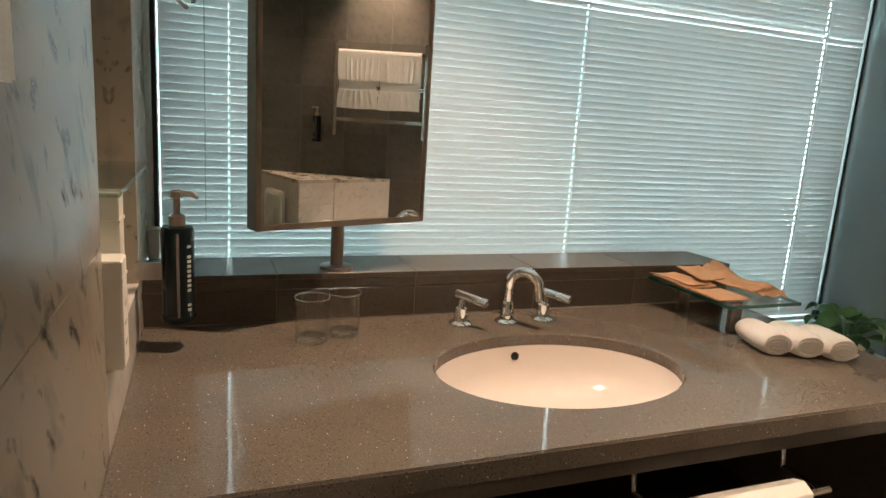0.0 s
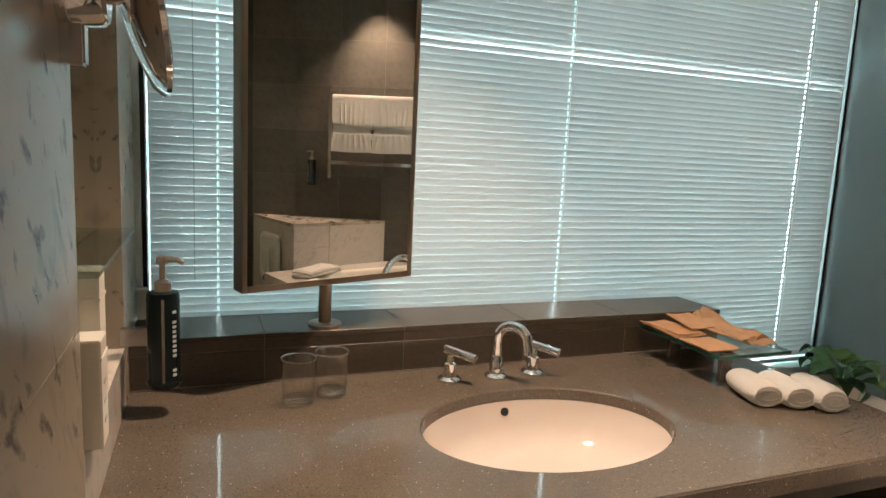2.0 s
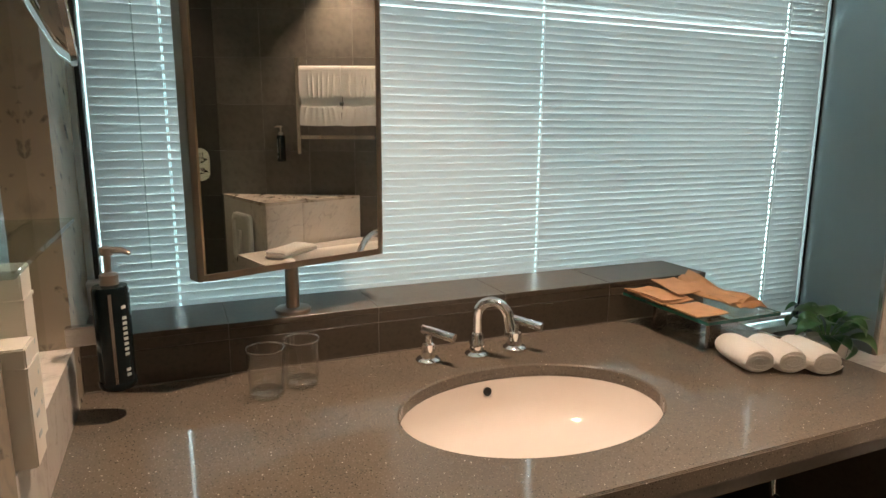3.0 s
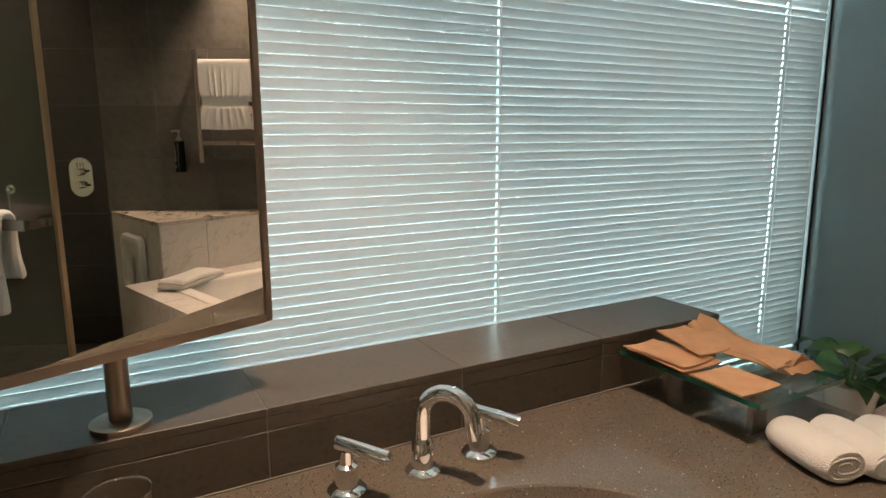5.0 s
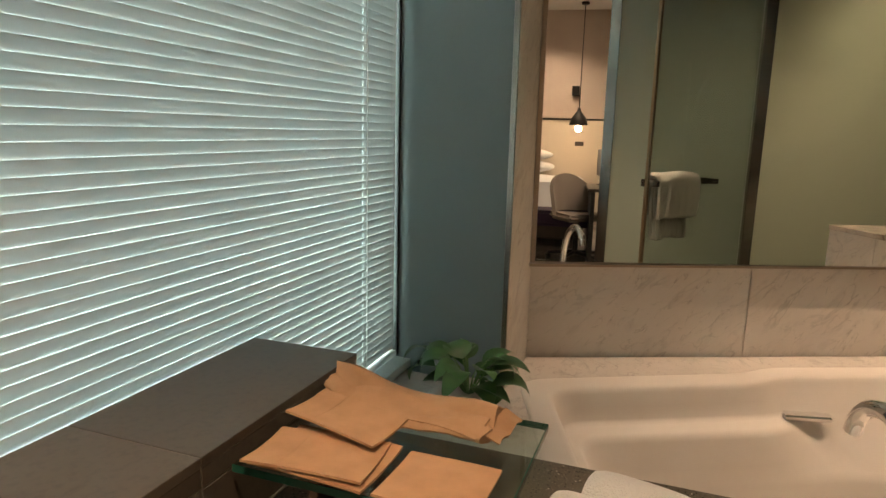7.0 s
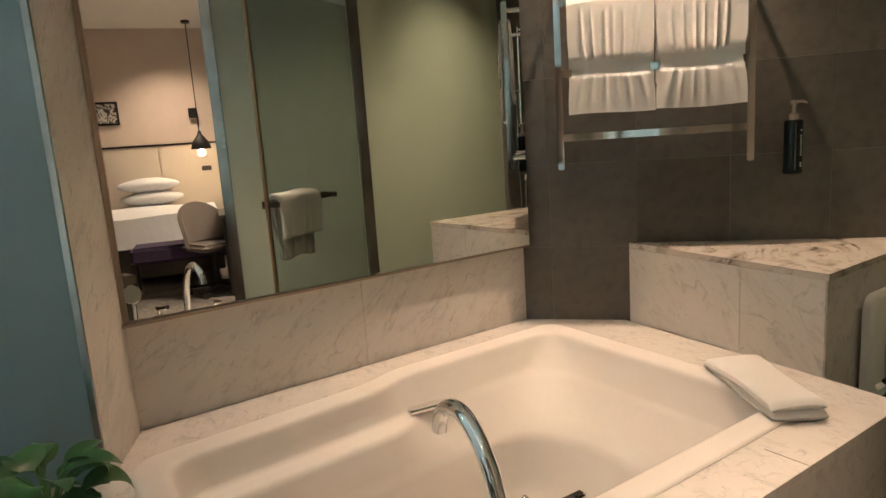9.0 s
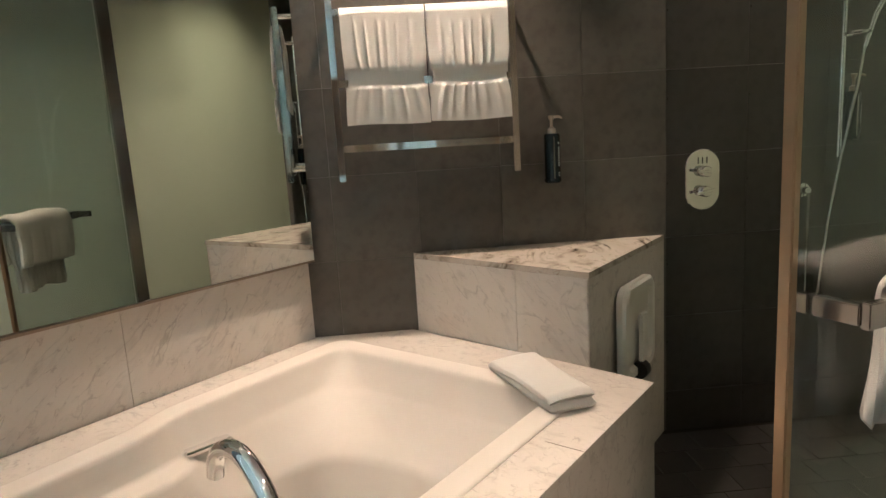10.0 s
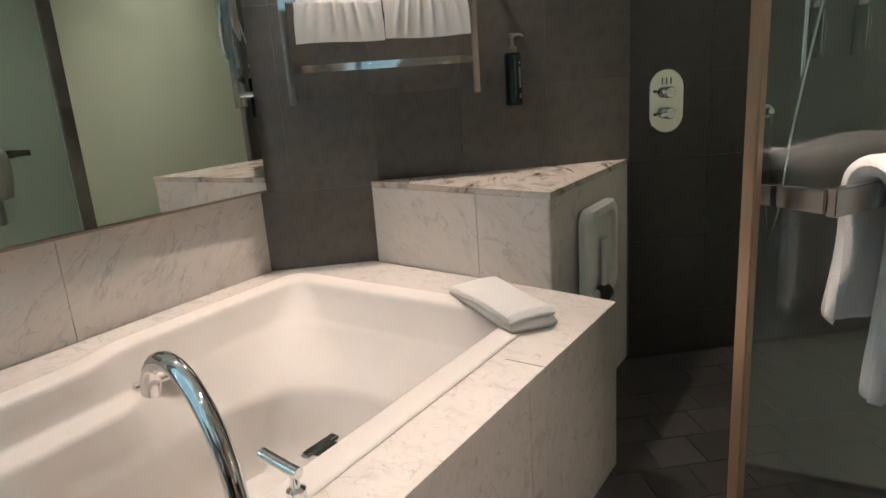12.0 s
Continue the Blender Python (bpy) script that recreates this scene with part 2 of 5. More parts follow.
def bevelled(bm, r, seg=2):
    if r:
        bmesh.ops.bevel(bm, geom=[e for e in bm.edges if len(e.link_faces) == 2 and e.calc_face_angle(0) > 0.5], offset=r, segments=seg, affect="EDGES", clamp_overlap=True)
    return bm


def box(x0, x1, y0, y1, z0, z1, r=0.0, seg=2):
    bm = bmesh.new()
    bmesh.ops.create_cube(bm, size=1, matrix=Matrix.LocRotScale(((x0 + x1) / 2, (y0 + y1) / 2, (z0 + z1) / 2), None, (x1 - x0, y1 - y0, z1 - z0)))
    return bevelled(bm, r, seg)


def prism(poly, z0, z1, r=0.0):
    bm = bmesh.new()
    lo = [bm.verts.new((x, y, z0)) for x, y in poly]
    hi = [bm.verts.new((x, y, z1)) for x, y in poly]
    bm.faces.new(lo[::-1])
    bm.faces.new(hi)
    for i in range(len(poly)):
        j = (i + 1) % len(poly)
        bm.faces.new((lo[i], lo[j], hi[j], hi[i]))
    return bevelled(bm, r)


def rings(loops, closed=True, cap0=False, cap1=False):
    """A skin over loops of points, each with the same count."""
    bm = bmesh.new()
    vs = [[bm.verts.new(p) for p in loop] for loop in loops]
    for a, b in zip(vs, vs[1:]):
        for i in range(len(a) if closed else len(a) - 1):
            j = (i + 1) % len(a)
            bm.faces.new((a[i], a[j], b[j], b[i]))
    if cap0:
        bm.faces.new(vs[0][::-1])
    if cap1:
        bm.faces.new(vs[-1])
    return bm


def circle(r, z, n=24, cx=0.0, cy=0.0, ry=None):
    return [(cx + r * math.cos(2 * math.pi * i / n), cy + (ry or r) * math.sin(2 * math.pi * i / n), z) for i in range(n)]


def lathe(profile, n=24, cx=0.0, cy=0.0):
    return rings([circle(max(r, 0.0003), z, n, cx, cy) for r, z in profile], cap0=True, cap1=True)


def tube(points, r, n=12, caps=True):
    """A round bar along points."""
    pts = [Vector(p) for p in points]
    loops, up = [], None
    for i, p in enumerate(pts):
        d = (pts[min(i + 1, len(pts) - 1)] - pts[max(i - 1, 0)]).normalized()
        if up is None:
            up = d.orthogonal().normalized()
        up = (up - d * up.dot(d)).normalized()
        side = d.cross(up)
        rr = r[i] if isinstance(r, (list, tuple)) else r
        loops.append([p + rr * (math.cos(2 * math.pi * k / n) * up + math.sin(2 * math.pi * k / n) * side) for k in range(n)])
    return rings(loops, cap0=caps, cap1=caps)


def moved(bm, m):
    bmesh.ops.transform(bm, matrix=m, verts=bm.verts)
    return bm


def joined(*bms):
    out = bmesh.new()
    for b in bms:
        me = bpy.data.meshes.new("tmp")
        b.to_mesh(me)
        b.free()
        out.from_mesh(me)
        bpy.data.meshes.remove(me)
    return out


def cloth(w, h, nu, nv, shape):
    """A sheet with thickness: shape(u, v) gives the middle point, u and v from 0 to 1."""
    top = [[Vector(shape(i / nu, j / nv)) for i in range(nu + 1)] for j in range(nv + 1)]
    bm = bmesh.new()
    vs = [[bm.verts.new(p) for p in row] for row in top]
    for j in range(nv):
        for i in range(nu):
            bm.faces.new((vs[j][i], vs[j][i + 1], vs[j + 1][i + 1], vs[j + 1][i]))
    bmesh.ops.recalc_face_normals(bm, faces=bm.faces)
    bmesh.ops.solidify(bm, geom=list(bm.faces), thickness=w)
    return bm


def soft_cloth(w, nu, nv, shape, eu=0.05, ev=0.05):
    """A thick soft sheet with rounded rims: shape(u, v) gives the middle point, w its thickness."""
    def even(i, n):
        t = i / n
        return 0.65 * t + 0.35 * (1 - math.cos(math.pi * t)) / 2

    def rim(t, e):
        k = max(0.0, 1 - min(t, 1 - t) / e)
        return math.sqrt(max(0.0, 1 - k * k))
    bm = bmesh.new()
    front, back = [], []
    d = 0.002
    for j in range(nv + 1):
        v = even(j, nv)
        fr, bk = [], []
        for i in range(nu + 1):
            u = even(i, nu)
            c = Vector(shape(u, v))
            du = Vector(shape(min(1, u + d), v)) - Vector(shape(max(0, u - d), v))
            dv = Vector(shape(u, min(1, v + d))) - Vector(shape(u, max(0, v - d)))
            nrm = du.cross(dv).normalized()
            h = 0.5 * w * rim(u, eu) * rim(v, ev)
            fr.append(bm.verts.new(c + nrm * h))
            on_rim = i in (0, nu) or j in (0, nv)
            bk.append(fr[-1] if on_rim else bm.verts.new(c - nrm * h))
        front.append(fr)
        back.append(bk)
    for j in range(nv):
        for i in range(nu):
            bm.faces.new((front[j][i], front[j][i + 1], front[j + 1][i + 1], front[j + 1][i]))
            q = (back[j][i], back[j + 1][i], back[j + 1][i + 1], back[j][i + 1])
            if bm.faces.get(q) is None:
                bm.faces.new(q)
    return bm


def step(x, a, b):
    t = min(1.0, max(0.0, (x - a) / (b - a)))
    return t * t * (3 - 2 * t)

# ---- plan ----
C, LEDGE, D = 0.794, 0.916, 0.547             # counter, window ledge, bath deck
MA, MB = Vector((3.345, 1.905)), Vector((3.966, 0.521))   # ends of the bath's mirror wall
MZ = math.degrees(math.atan2(MB.y - MA.y, MB.x - MA.x))
ML = (MB - MA).length
WD = Vector((-0.435, -0.9004))                # run of the dark wall from MB
WZ = math.degrees(math.atan2(WD.y, WD.x))
BLIND_Y, PITCH = 2.255, 0.0220


def on_wall(s, off=0.0):
    """A point of the plan, s along the dark wall and off before it."""
    p = MB + WD * s + Vector((WD.y, -WD.x)) * off
    return p.x, p.y


def structure(name, bm, mat, label, category):
    return tagged(part(name, bm, mat), label, category, kind="structure")


# ---- large structure ----
floor = structure("floor", prism([(0.3, 2.5), (4.6, 2.5), (4.6, -2.9), (2.1, -2.9), (2.04, -0.74), (1.31, -0.09), (0.3, 0.75)], -0.12, -0.012), M_GROUT, "dark stone tiled bathroom floor with thin joints", "floor")
structure("floor_bedroom", prism([(-5.2, 0.85), (0.3, 0.75), (1.31, -0.09), (2.04, -0.74), (2.1, -2.9), (2.1, -6), (-5.2, -6)], -0.12, 0.0), M_CARPET, "grey patterned carpet on the bedroom floor", "floor")
ceiling = structure("ceiling", prism([(0.3, 2.5), (4.6, 2.5), (4.6, -2.9), (2.1, -2.9), (2.04, -0.74), (1.31, -0.09), (0.3, 0.75)], CEIL, 2.95), M_CEIL, "white painted bathroom ceiling", "ceiling")
structure("ceiling_bedroom", prism([(-5.2, 0.85), (0.3, 0.75), (1.31, -0.09), (2.04, -0.74), (2.1, -2.9), (2.1, -6), (-5.2, -6)], BED_CEIL, 3.06), M_CEIL, "white painted bedroom ceiling", "ceiling")

# window wall with its opening
WX0, WX1, WZ0, WZ1 = 0.53, 3.090, 0.58, 2.45
wall_north = thing("wall_north", "plastered window wall with a wide opening", "wall", kind="structure")
part("wall_below", box(0.3, 4.6, 2.30, 2.5, 0, WZ0), M_CEIL, wall_north)
part("wall_above", box(0.3, 4.6, 2.30, 2.5, WZ1, 2.95), M_CEIL, wall_north)
part("wall_left", box(0.3, WX0, 2.30, 2.5, WZ0, WZ1), M_FRAME, wall_north)
part("wall_right", box(WX1, 4.6, 2.30, 2.5, WZ0, WZ1), M_GREY, wall_north)
# column between the window and the bath, grey-blue on the window side
structure("wall_column", prism([(3.092, 2.30), (3.052, 1.908), (3.90, 1.908), (3.90, 2.30)], 0, CEIL), M_GREY, "blue-grey painted column beside the window", "wall")
structure("wall_return", prism([(3.060, 1.894), (3.36, 1.894), (3.36, 1.908), (3.054, 1.908)], 0, CEIL), M_MARBLE, "white marble facing on the end of the column", "wall")
structure("trim", box(3.048, 3.060, 1.892, 1.906, D, CEIL), M_STEEL, "thin metal corner trim of the marble facing", "trim")
# mirror wall
wall_east = thing("wall_east", "marble-faced wall behind the bath with a large mirror", "wall", (MA.x, MA.y, 0), MZ, kind="structure")
part("wall_core", box(-0.02, ML + 0.25, 0.012, 0.2, 0, CEIL), M_CEIL, wall_east)
part("marble_splashback", box(0, ML * 0.5 - 0.001, 0, 0.012, 0, 0.862), M_MARBLE, wall_east)
part("marble_splashback", box(ML * 0.5 + 0.001, ML, 0, 0.012, 0, 0.862), M_MARBLE, wall_east)
bath_mirror = thing("bath_mirror", "large frameless wall mirror above the marble splashback of the bath", "mirror", (MA.x, MA.y, 0), MZ)
part("mirror_glass", moved(box(0.0, ML - 0.030, -0.016, 0.004, 0.872, 2.45), pose(0.022, 0, 0, 0, 0, -1.2)), M_MIRROR, bath_mirror, "silvered mirror glass")
part("edge_trim", box(0.0, ML, -0.040, 0.011, 0.862, 0.870), M_BRUSHED, bath_mirror, "thin dark metal bottom trim")
part("side_trim", box(0.006, 0.020, -0.019, 0.011, 0.872, 2.45), M_BRUSHED, bath_mirror)
# dark tiled wall, core only; its tiles stand at the end of the file
wall_dark = thing("wall_south", "dark brown stone-tiled wall behind the bath and shower", "wall", (MB.x, MB.y, 0), WZ, kind="structure")
part("wall_core", box(-0.15, 3.6, 0.012, 0.2, 0, CEIL), M_GROUT, wall_dark)
structure("wall_shower_end", box(1.9, 4.6, -2.75, -2.5, 0, CEIL), M_WALLTILE, "dark stone wall closing the shower", "wall")
# wall left of the vanity, with a niche
NY0, NY1, NZ0, NZ1 = 1.355, 1.877, 0.92, 2.05
wall_west = thing("wall_west", "spotted white marble wall with a recessed niche", "wall", kind="structure")
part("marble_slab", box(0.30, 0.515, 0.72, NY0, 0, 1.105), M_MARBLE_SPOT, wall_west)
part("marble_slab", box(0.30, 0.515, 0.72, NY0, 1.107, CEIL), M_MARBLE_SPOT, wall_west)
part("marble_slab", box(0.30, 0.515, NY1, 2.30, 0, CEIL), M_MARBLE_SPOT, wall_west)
part("marble_slab", box(0.30, 0.515, NY0, NY1, 0, NZ0), M_MARBLE, wall_west)
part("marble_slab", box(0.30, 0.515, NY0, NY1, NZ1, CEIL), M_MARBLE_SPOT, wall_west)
part("niche_back", box(0.30, 0.464, NY0, NY1, NZ0, NZ1), M_MARBLE, wall_west)
part("mirror_back", box(0.464, 0.470, NY0, NY1, NZ0, NZ1), M_MIRROR, wall_west, "mirrored back of the niche")
structure("wall_bedroom_north", box(-5.2, 0.30, 0.72, 0.95, 0, 2.95), M_PLASTER, "plain papered bedroom wall", "wall")
structure("wall_bedroom_west", box(-5.4, -5.2, -6, 0.95, 0, 2.95), M_PLASTER, "plain papered bedroom wall", "wall")
structure("wall_bedroom_south", box(-5.4, 2.3, -6.2, -6, 0, 2.95), M_PLASTER, "plain papered bedroom wall", "wall")
structure("wall_bedroom_east", box(2.3, 2.5, -6.2, -2.6, 0, 2.95), M_PLASTER, "plain papered bedroom wall", "wall")

# window: frame, pane, and what lies outside
window = thing("window_1", "wide window behind white blinds with a pale metal frame", "window", kind="structure")
part("window_frame", joined(box(WX0, WX1, 2.36, 2.42, WZ0, WZ0 + 0.05), box(WX0, WX1, 2.36, 2.42, WZ1 - 0.05, WZ1), box(WX0, WX0 + 0.05, 2.36, 2.42, WZ0 + 0.05, WZ1 - 0.05), box(WX1 - 0.05, WX1, 2.36, 2.42, WZ0 + 0.05, WZ1 - 0.05)), M_FRAME, window)
pane = part("pane", box(WX0 + 0.05, WX1 - 0.05, 2.385, 2.393, WZ0 + 0.05, WZ1 - 0.05), M_GLASS, window)
pane.visible_shadow = False
part("window_sill", box(WX0, WX1, 2.20, 2.36, WZ0 - 0.02, WZ0 + 0.004), M_FRAME, window)
structure("backdrop", box(-25, 28, 9.0, 9.1, -18, 22), M_SKY, "pale overcast sky outside the window", "sky")
# left jamb of the blind: white guide, black strip added as the gap's shade
structure("window_jamb", box(0.497, 0.528, 2.17, 2.299, LEDGE, WZ1), M_FRAME, "white painted guide beside the blind", "trim")
structure("window_gap", box(0.5295, 0.540, 2.185, 2.299, LEDGE, WZ1), M_BLACK, "added black strip for the shade in the gap beside the blind", "trim")
# right side: another black strip, only the shade between blind and column
structure("window_gap", box(3.0765, 3.0865, 2.245, 2.299, WZ0 + 0.01, WZ1), M_BLACK, "added black strip for the shade between blind and column", "trim")


# ---- blinds ----
blind = thing("venetian_blind", "closed white aluminium venetian blind filling the window", "blind", (0, BLIND_Y, 0))
BX0, BX1, BZ0, BZ1 = 0.544, 3.070, 0.605, 2.40


CORDS = (0.717, 1.812, 2.864)


def slat_mesh():
    """A bowed slat with a cord hole at each ladder."""
    w, t, hole = 0.0246, 0.0006, 0.0027
    prof = [(-w / 2 + w * i / 8, -0.0016 * (1 - (2 * i / 8 - 1) ** 2)) for i in range(9)]

    def run(ps, x0, x1, n=1):
        loop = ps + [(y, z - t) for y, z in ps[::-1]]
        return rings([[(x0 + (x1 - x0) * k / n, y, z) for y, z in loop] for k in range(n + 1)], cap0=True, cap1=True)
    pieces, x = [], BX0
    for c in CORDS:
        pieces += [run(prof, x, c - hole, 8), run(prof[:3], c - hole, c + hole), run(prof[6:], c - hole, c + hole)]
        x = c + hole
    return joined(*pieces, run(prof, x, BX1, 4))


def pose_slat(ob, z, tilt):
    ob.matrix_basis = pose(0, 0, z, tilt, 0, 0)


slat = part("slat", slat_mesh(), M_SLAT, blind, smooth=True)
_rng = random.Random(4)
_z, _first = BZ0 + 0.02, True
while _z < BZ1:
    ob = slat
    if not _first:
        ob = slat.copy()
        scene.collection.objects.link(ob)
    _first = False
    wide = 16 if 1.69 < _z < 1.745 else 0
    pose_slat(ob, _z, -82.5 + _rng.uniform(-0.8, 0.8) + wide)
    _z += PITCH
part("bottom_rail", box(BX0, BX1, -0.014, 0.014, BZ0 - 0.012, BZ0 + 0.004, 0.003), M_SLAT, blind)
part("head_rail", box(BX0, BX1, -0.025, 0.025, BZ1, BZ1 + 0.035, 0.003), M_SLAT, blind)
for _x in CORDS:
    part("ladder_cord", joined(tube([(_x, -0.016, BZ0), (_x, -0.016, BZ1)], 0.0010, 6), tube([(_x, 0.016, BZ0), (_x, 0.016, BZ1)], 0.0010, 6)), M_CORD, blind)
part("tilt_wand", tube([(0.655, -0.02, 1.0), (0.655, -0.02, BZ1)], 0.0018, 8), M_GLASS, blind)

# ---- window ledge core and the vanity ----
structure("window_ledge", box(0.516, 2.236, 1.9464, 2.1449, 0.3, LEDGE - 0.0014), M_GROUT_LIGHT, "dark stone-tiled ledge below the window", "ledge")

counter = thing("vanity_counter", "polished brown-grey speckled stone vanity counter", "counter")
BCX, BCY, BA, BB = 1.389, 1.541, 0.291, 0.210   # basin cut-out


def counter_mesh():
    n = 64
    x0, x1, y0, y1 = 0.516, 2.245, 1.215, 1.955
    hole = [(BCX + BA * math.cos(2 * math.pi * i / n), BCY + BB * math.sin(2 * math.pi * i / n)) for i in range(n)]
    rim = []
    for hx, hy in hole:
        dx, dy = hx - BCX, hy - BCY
        k = min(((x1 if dx > 0 else x0) - BCX) / dx if abs(dx) > 1e-6 else 1e9, ((y1 if dy > 0 else y0) - BCY) / dy if abs(dy) > 1e-6 else 1e9)
        rim.append((BCX + dx * k, BCY + dy * k))
    for cx, cy in ((x0, y0), (x1, y0), (x0, y1), (x1, y1)):
        j = min(range(n), key=lambda q: (rim[q][0] - cx) ** 2 + (rim[q][1] - cy) ** 2)
        rim[j] = (cx, cy)

    def at(ps, z, grow=0.0):
        return [(x + grow * (x - BCX) / BA, y + grow * (y - BCY) / BB, z) for x, y in ps]
    return rings([at(hole, C - 0.03), at(hole, C - 0.003), at(hole, C, 0.004), [(x, y, C) for x, y in rim], [(x, y, C - 0.03) for x, y in rim], at(hole, C - 0.03)])


part("countertop", counter_mesh(), M_GRANITE, counter)
part("front_edge", box(0.516, 2.245, 1.2095, 1.2149, C - 0.040, C - 0.0005, 0.002), M_GRANITE, counter)
part("end_edge", box(2.2452, 2.2480, 1.2095, 1.942, C - 0.040, C - 0.0005, 0.001), M_GRANITE, counter)
part("seal", box(0.518, 2.236, 1.9405, 1.9440, C + 0.0003, C + 0.003), M_GROUT_LIGHT, counter, "pale silicone joint along the wall")
basin = thing("wash_basin", "white oval undermount ceramic wash basin", "basin", (BCX, BCY, 0))
_prof = [(1.06, C - 0.031), (1.0, C - 0.031), (0.985, C - 0.045), (0.93, C - 0.085), (0.80, C - 0.122), (0.55, C - 0.142), (0.25, C - 0.150), (0.06, C - 0.152), (0.06, C - 0.165)]
part("bowl", rings([circle(BA * k, z, 64, ry=BB * k) for k, z in _prof], cap1=True), M_CERAMIC, basin, smooth=True)
part("overflow_hole", moved(lathe([(0.0105, 0), (0.0105, 0.004), (0.007, 0.005), (0.007, 0.001)], 16), pose(-0.008, BB * 0.972, C - 0.055, 78, 0, 0)), M_BLACK, basin)
part("drain", lathe([(0.024, C - 0.151), (0.024, C - 0.147), (0.018, C - 0.145)], 20), M_CHROME, basin)

# basin mixer: spout and two lever valves
tap = thing("basin_tap", "polished chrome three-hole basin tap with lever handles", "tap", (1.400, 1.845, C))
part("spout_base", lathe([(0.030, 0), (0.030, 0.005), (0.026, 0.009), (0.0185, 0.012), (0.0175, 0.056), (0.0135, 0.062)]), M_CHROME, tap, smooth=True)
_arc = [(0, 0, 0.055), (0, 0, 0.094)] + [(0, -0.046 + 0.046 * math.cos(a), 0.100 + 0.046 * math.sin(a)) for a in [math.pi * i / 12 for i in range(11)]] + [(0.0, -0.094, 0.080)]
part("spout", moved(tube(_arc, 0.0130, 18), pose(0, 0, 0, 0, 0, 35)), M_CHROME, tap, smooth=True)
for _dx in (-0.130, 0.112):
    v = part("valve", moved(lathe([(0.031, 0), (0.031, 0.006), (0.027, 0.010), (0.0185, 0.013), (0.0175, 0.046), (0.0115, 0.050), (0.0095, 0.070)]), pose(_dx, 0.004, 0)), M_CHROME, tap, smooth=True)
    part("lever", moved(tube([(0, 0.016, 0.082), (0, 0.014, 0.082), (0, -0.072, 0.070)], [0.0095, 0.0115, 0.0115], 18), pose(_dx, 0.004, 0, 0, 0, 40)), M_CHROME, v, smooth=True)

# vanity body
vanity = thing("vanity_cabinet", "dark stone vanity base with an open recess below the counter", "cabinet")
part("apron", box(0.516, 2.235, 1.235, 1.255, C - 0.085, C - 0.0305), M_BASALT, vanity)
part("side_panel", box(0.516, 0.90, 1.245, 1.94, 0.0, C - 0.087), M_WOOD, vanity, "red-brown wooden front")
part("side_panel", box(2.205, 2.243, 1.225, 1.955, 0.0, C - 0.0305), M_BASALT, vanity, "dark stone end panel")
part("back_panel", box(0.90, 2.205, 1.90, 1.94, 0.0, C - 0.031), M_BASALT, vanity)
part("bottom_shelf", box(0.90, 2.205, 1.30, 1.90, 0.25, 0.28), M_DARKWOOD, vanity)
rail = thing("towel_rail", "chrome towel rail below the counter edge", "rail", (1.385, 1.235, 0.640))
part("bar", tube([(0, -0.05, 0), (0.42, -0.05, 0)], 0.008, 12), M_CHROME, rail, smooth=True)
for _x in (0.02, 0.40):
    part("bracket", tube([(_x, -0.05, 0), (_x, 0.04, 0.0), (_x, 0.05, 0.058)], 0.007, 10), M_CHROME, rail, smooth=True)
hung = thing("hand_towel", "white towel folded over the rail below the counter", "towel", (1.400, 1.185, 0.640))


def over_bar(w, drop_f, drop_b, r, fold=0.006, waves=5):
    def f(u, v):
        s = v * (drop_f + drop_b + math.pi * r)
        wob = fold * math.sin(u * waves * 2 * math.pi + 1.3 * v) * min(1, abs(v - drop_b / (drop_f + drop_b)) * 2.2)
        if s < drop_b:
            return u * w, r + wob, s - drop_b
        if s < drop_b + math.pi * r:
            a = (s - drop_b) / r
            return u * w, r * math.cos(a), r * math.sin(a)
        return u * w, -r - wob, -(s - drop_b - math.pi * r)
    return f


part("towel", cloth(0.008, 0, 30, 40, over_bar(0.33, 0.38, 0.30, 0.022)), M_TOWEL, hung, smooth=True)

# swivel mirror on the ledge
vm = thing("vanity_mirror", "rectangular swivel mirror in a brushed metal frame on a round post", "mirror", (0.980, 1.931, 0), math.degrees(math.atan2(0.163, 0.451)))
_w, _z0, _z1 = 0.240, 1.040, 1.86
part("mirror_glass", box(-_w + 0.014, _w - 0.014, -0.003, 0.003, _z0 + 0.014, _z1 - 0.014), M_MIRROR, vm, "silvered mirror glass")
part("frame", joined(box(-_w, -_w + 0.014, -0.006, 0.042, _z0, _z1, 0.002), box(_w - 0.014, _w, -0.006, 0.042, _z0, _z1, 0.002), box(-_w + 0.014, _w - 0.014, -0.006, 0.042, _z0, _z0 + 0.014), box(-_w + 0.014, _w - 0.014, -0.006, 0.042, _z1 - 0.014, _z1)), M_BRUSHED, vm)
part("back_panel", box(-_w + 0.014, _w - 0.014, 0.004, 0.040, _z0 + 0.014, _z1 - 0.014), M_BRUSHED, vm)
part("post", tube([(0.012, 0.06, LEDGE + 0.004), (0.012, 0.06, 1.45)], 0.0165, 20), M_BRUSHED, vm, smooth=True)
part("base", lathe([(0.043, LEDGE), (0.043, LEDGE + 0.009), (0.040, LEDGE + 0.011), (0.018, LEDGE + 0.012)], 28, 0.012, 0.06), M_BRUSHED, vm, smooth=True)
part("pivot", box(0.0, 0.024, 0.036, 0.062, 1.38, 1.42, 0.003), M_BRUSHED, vm)


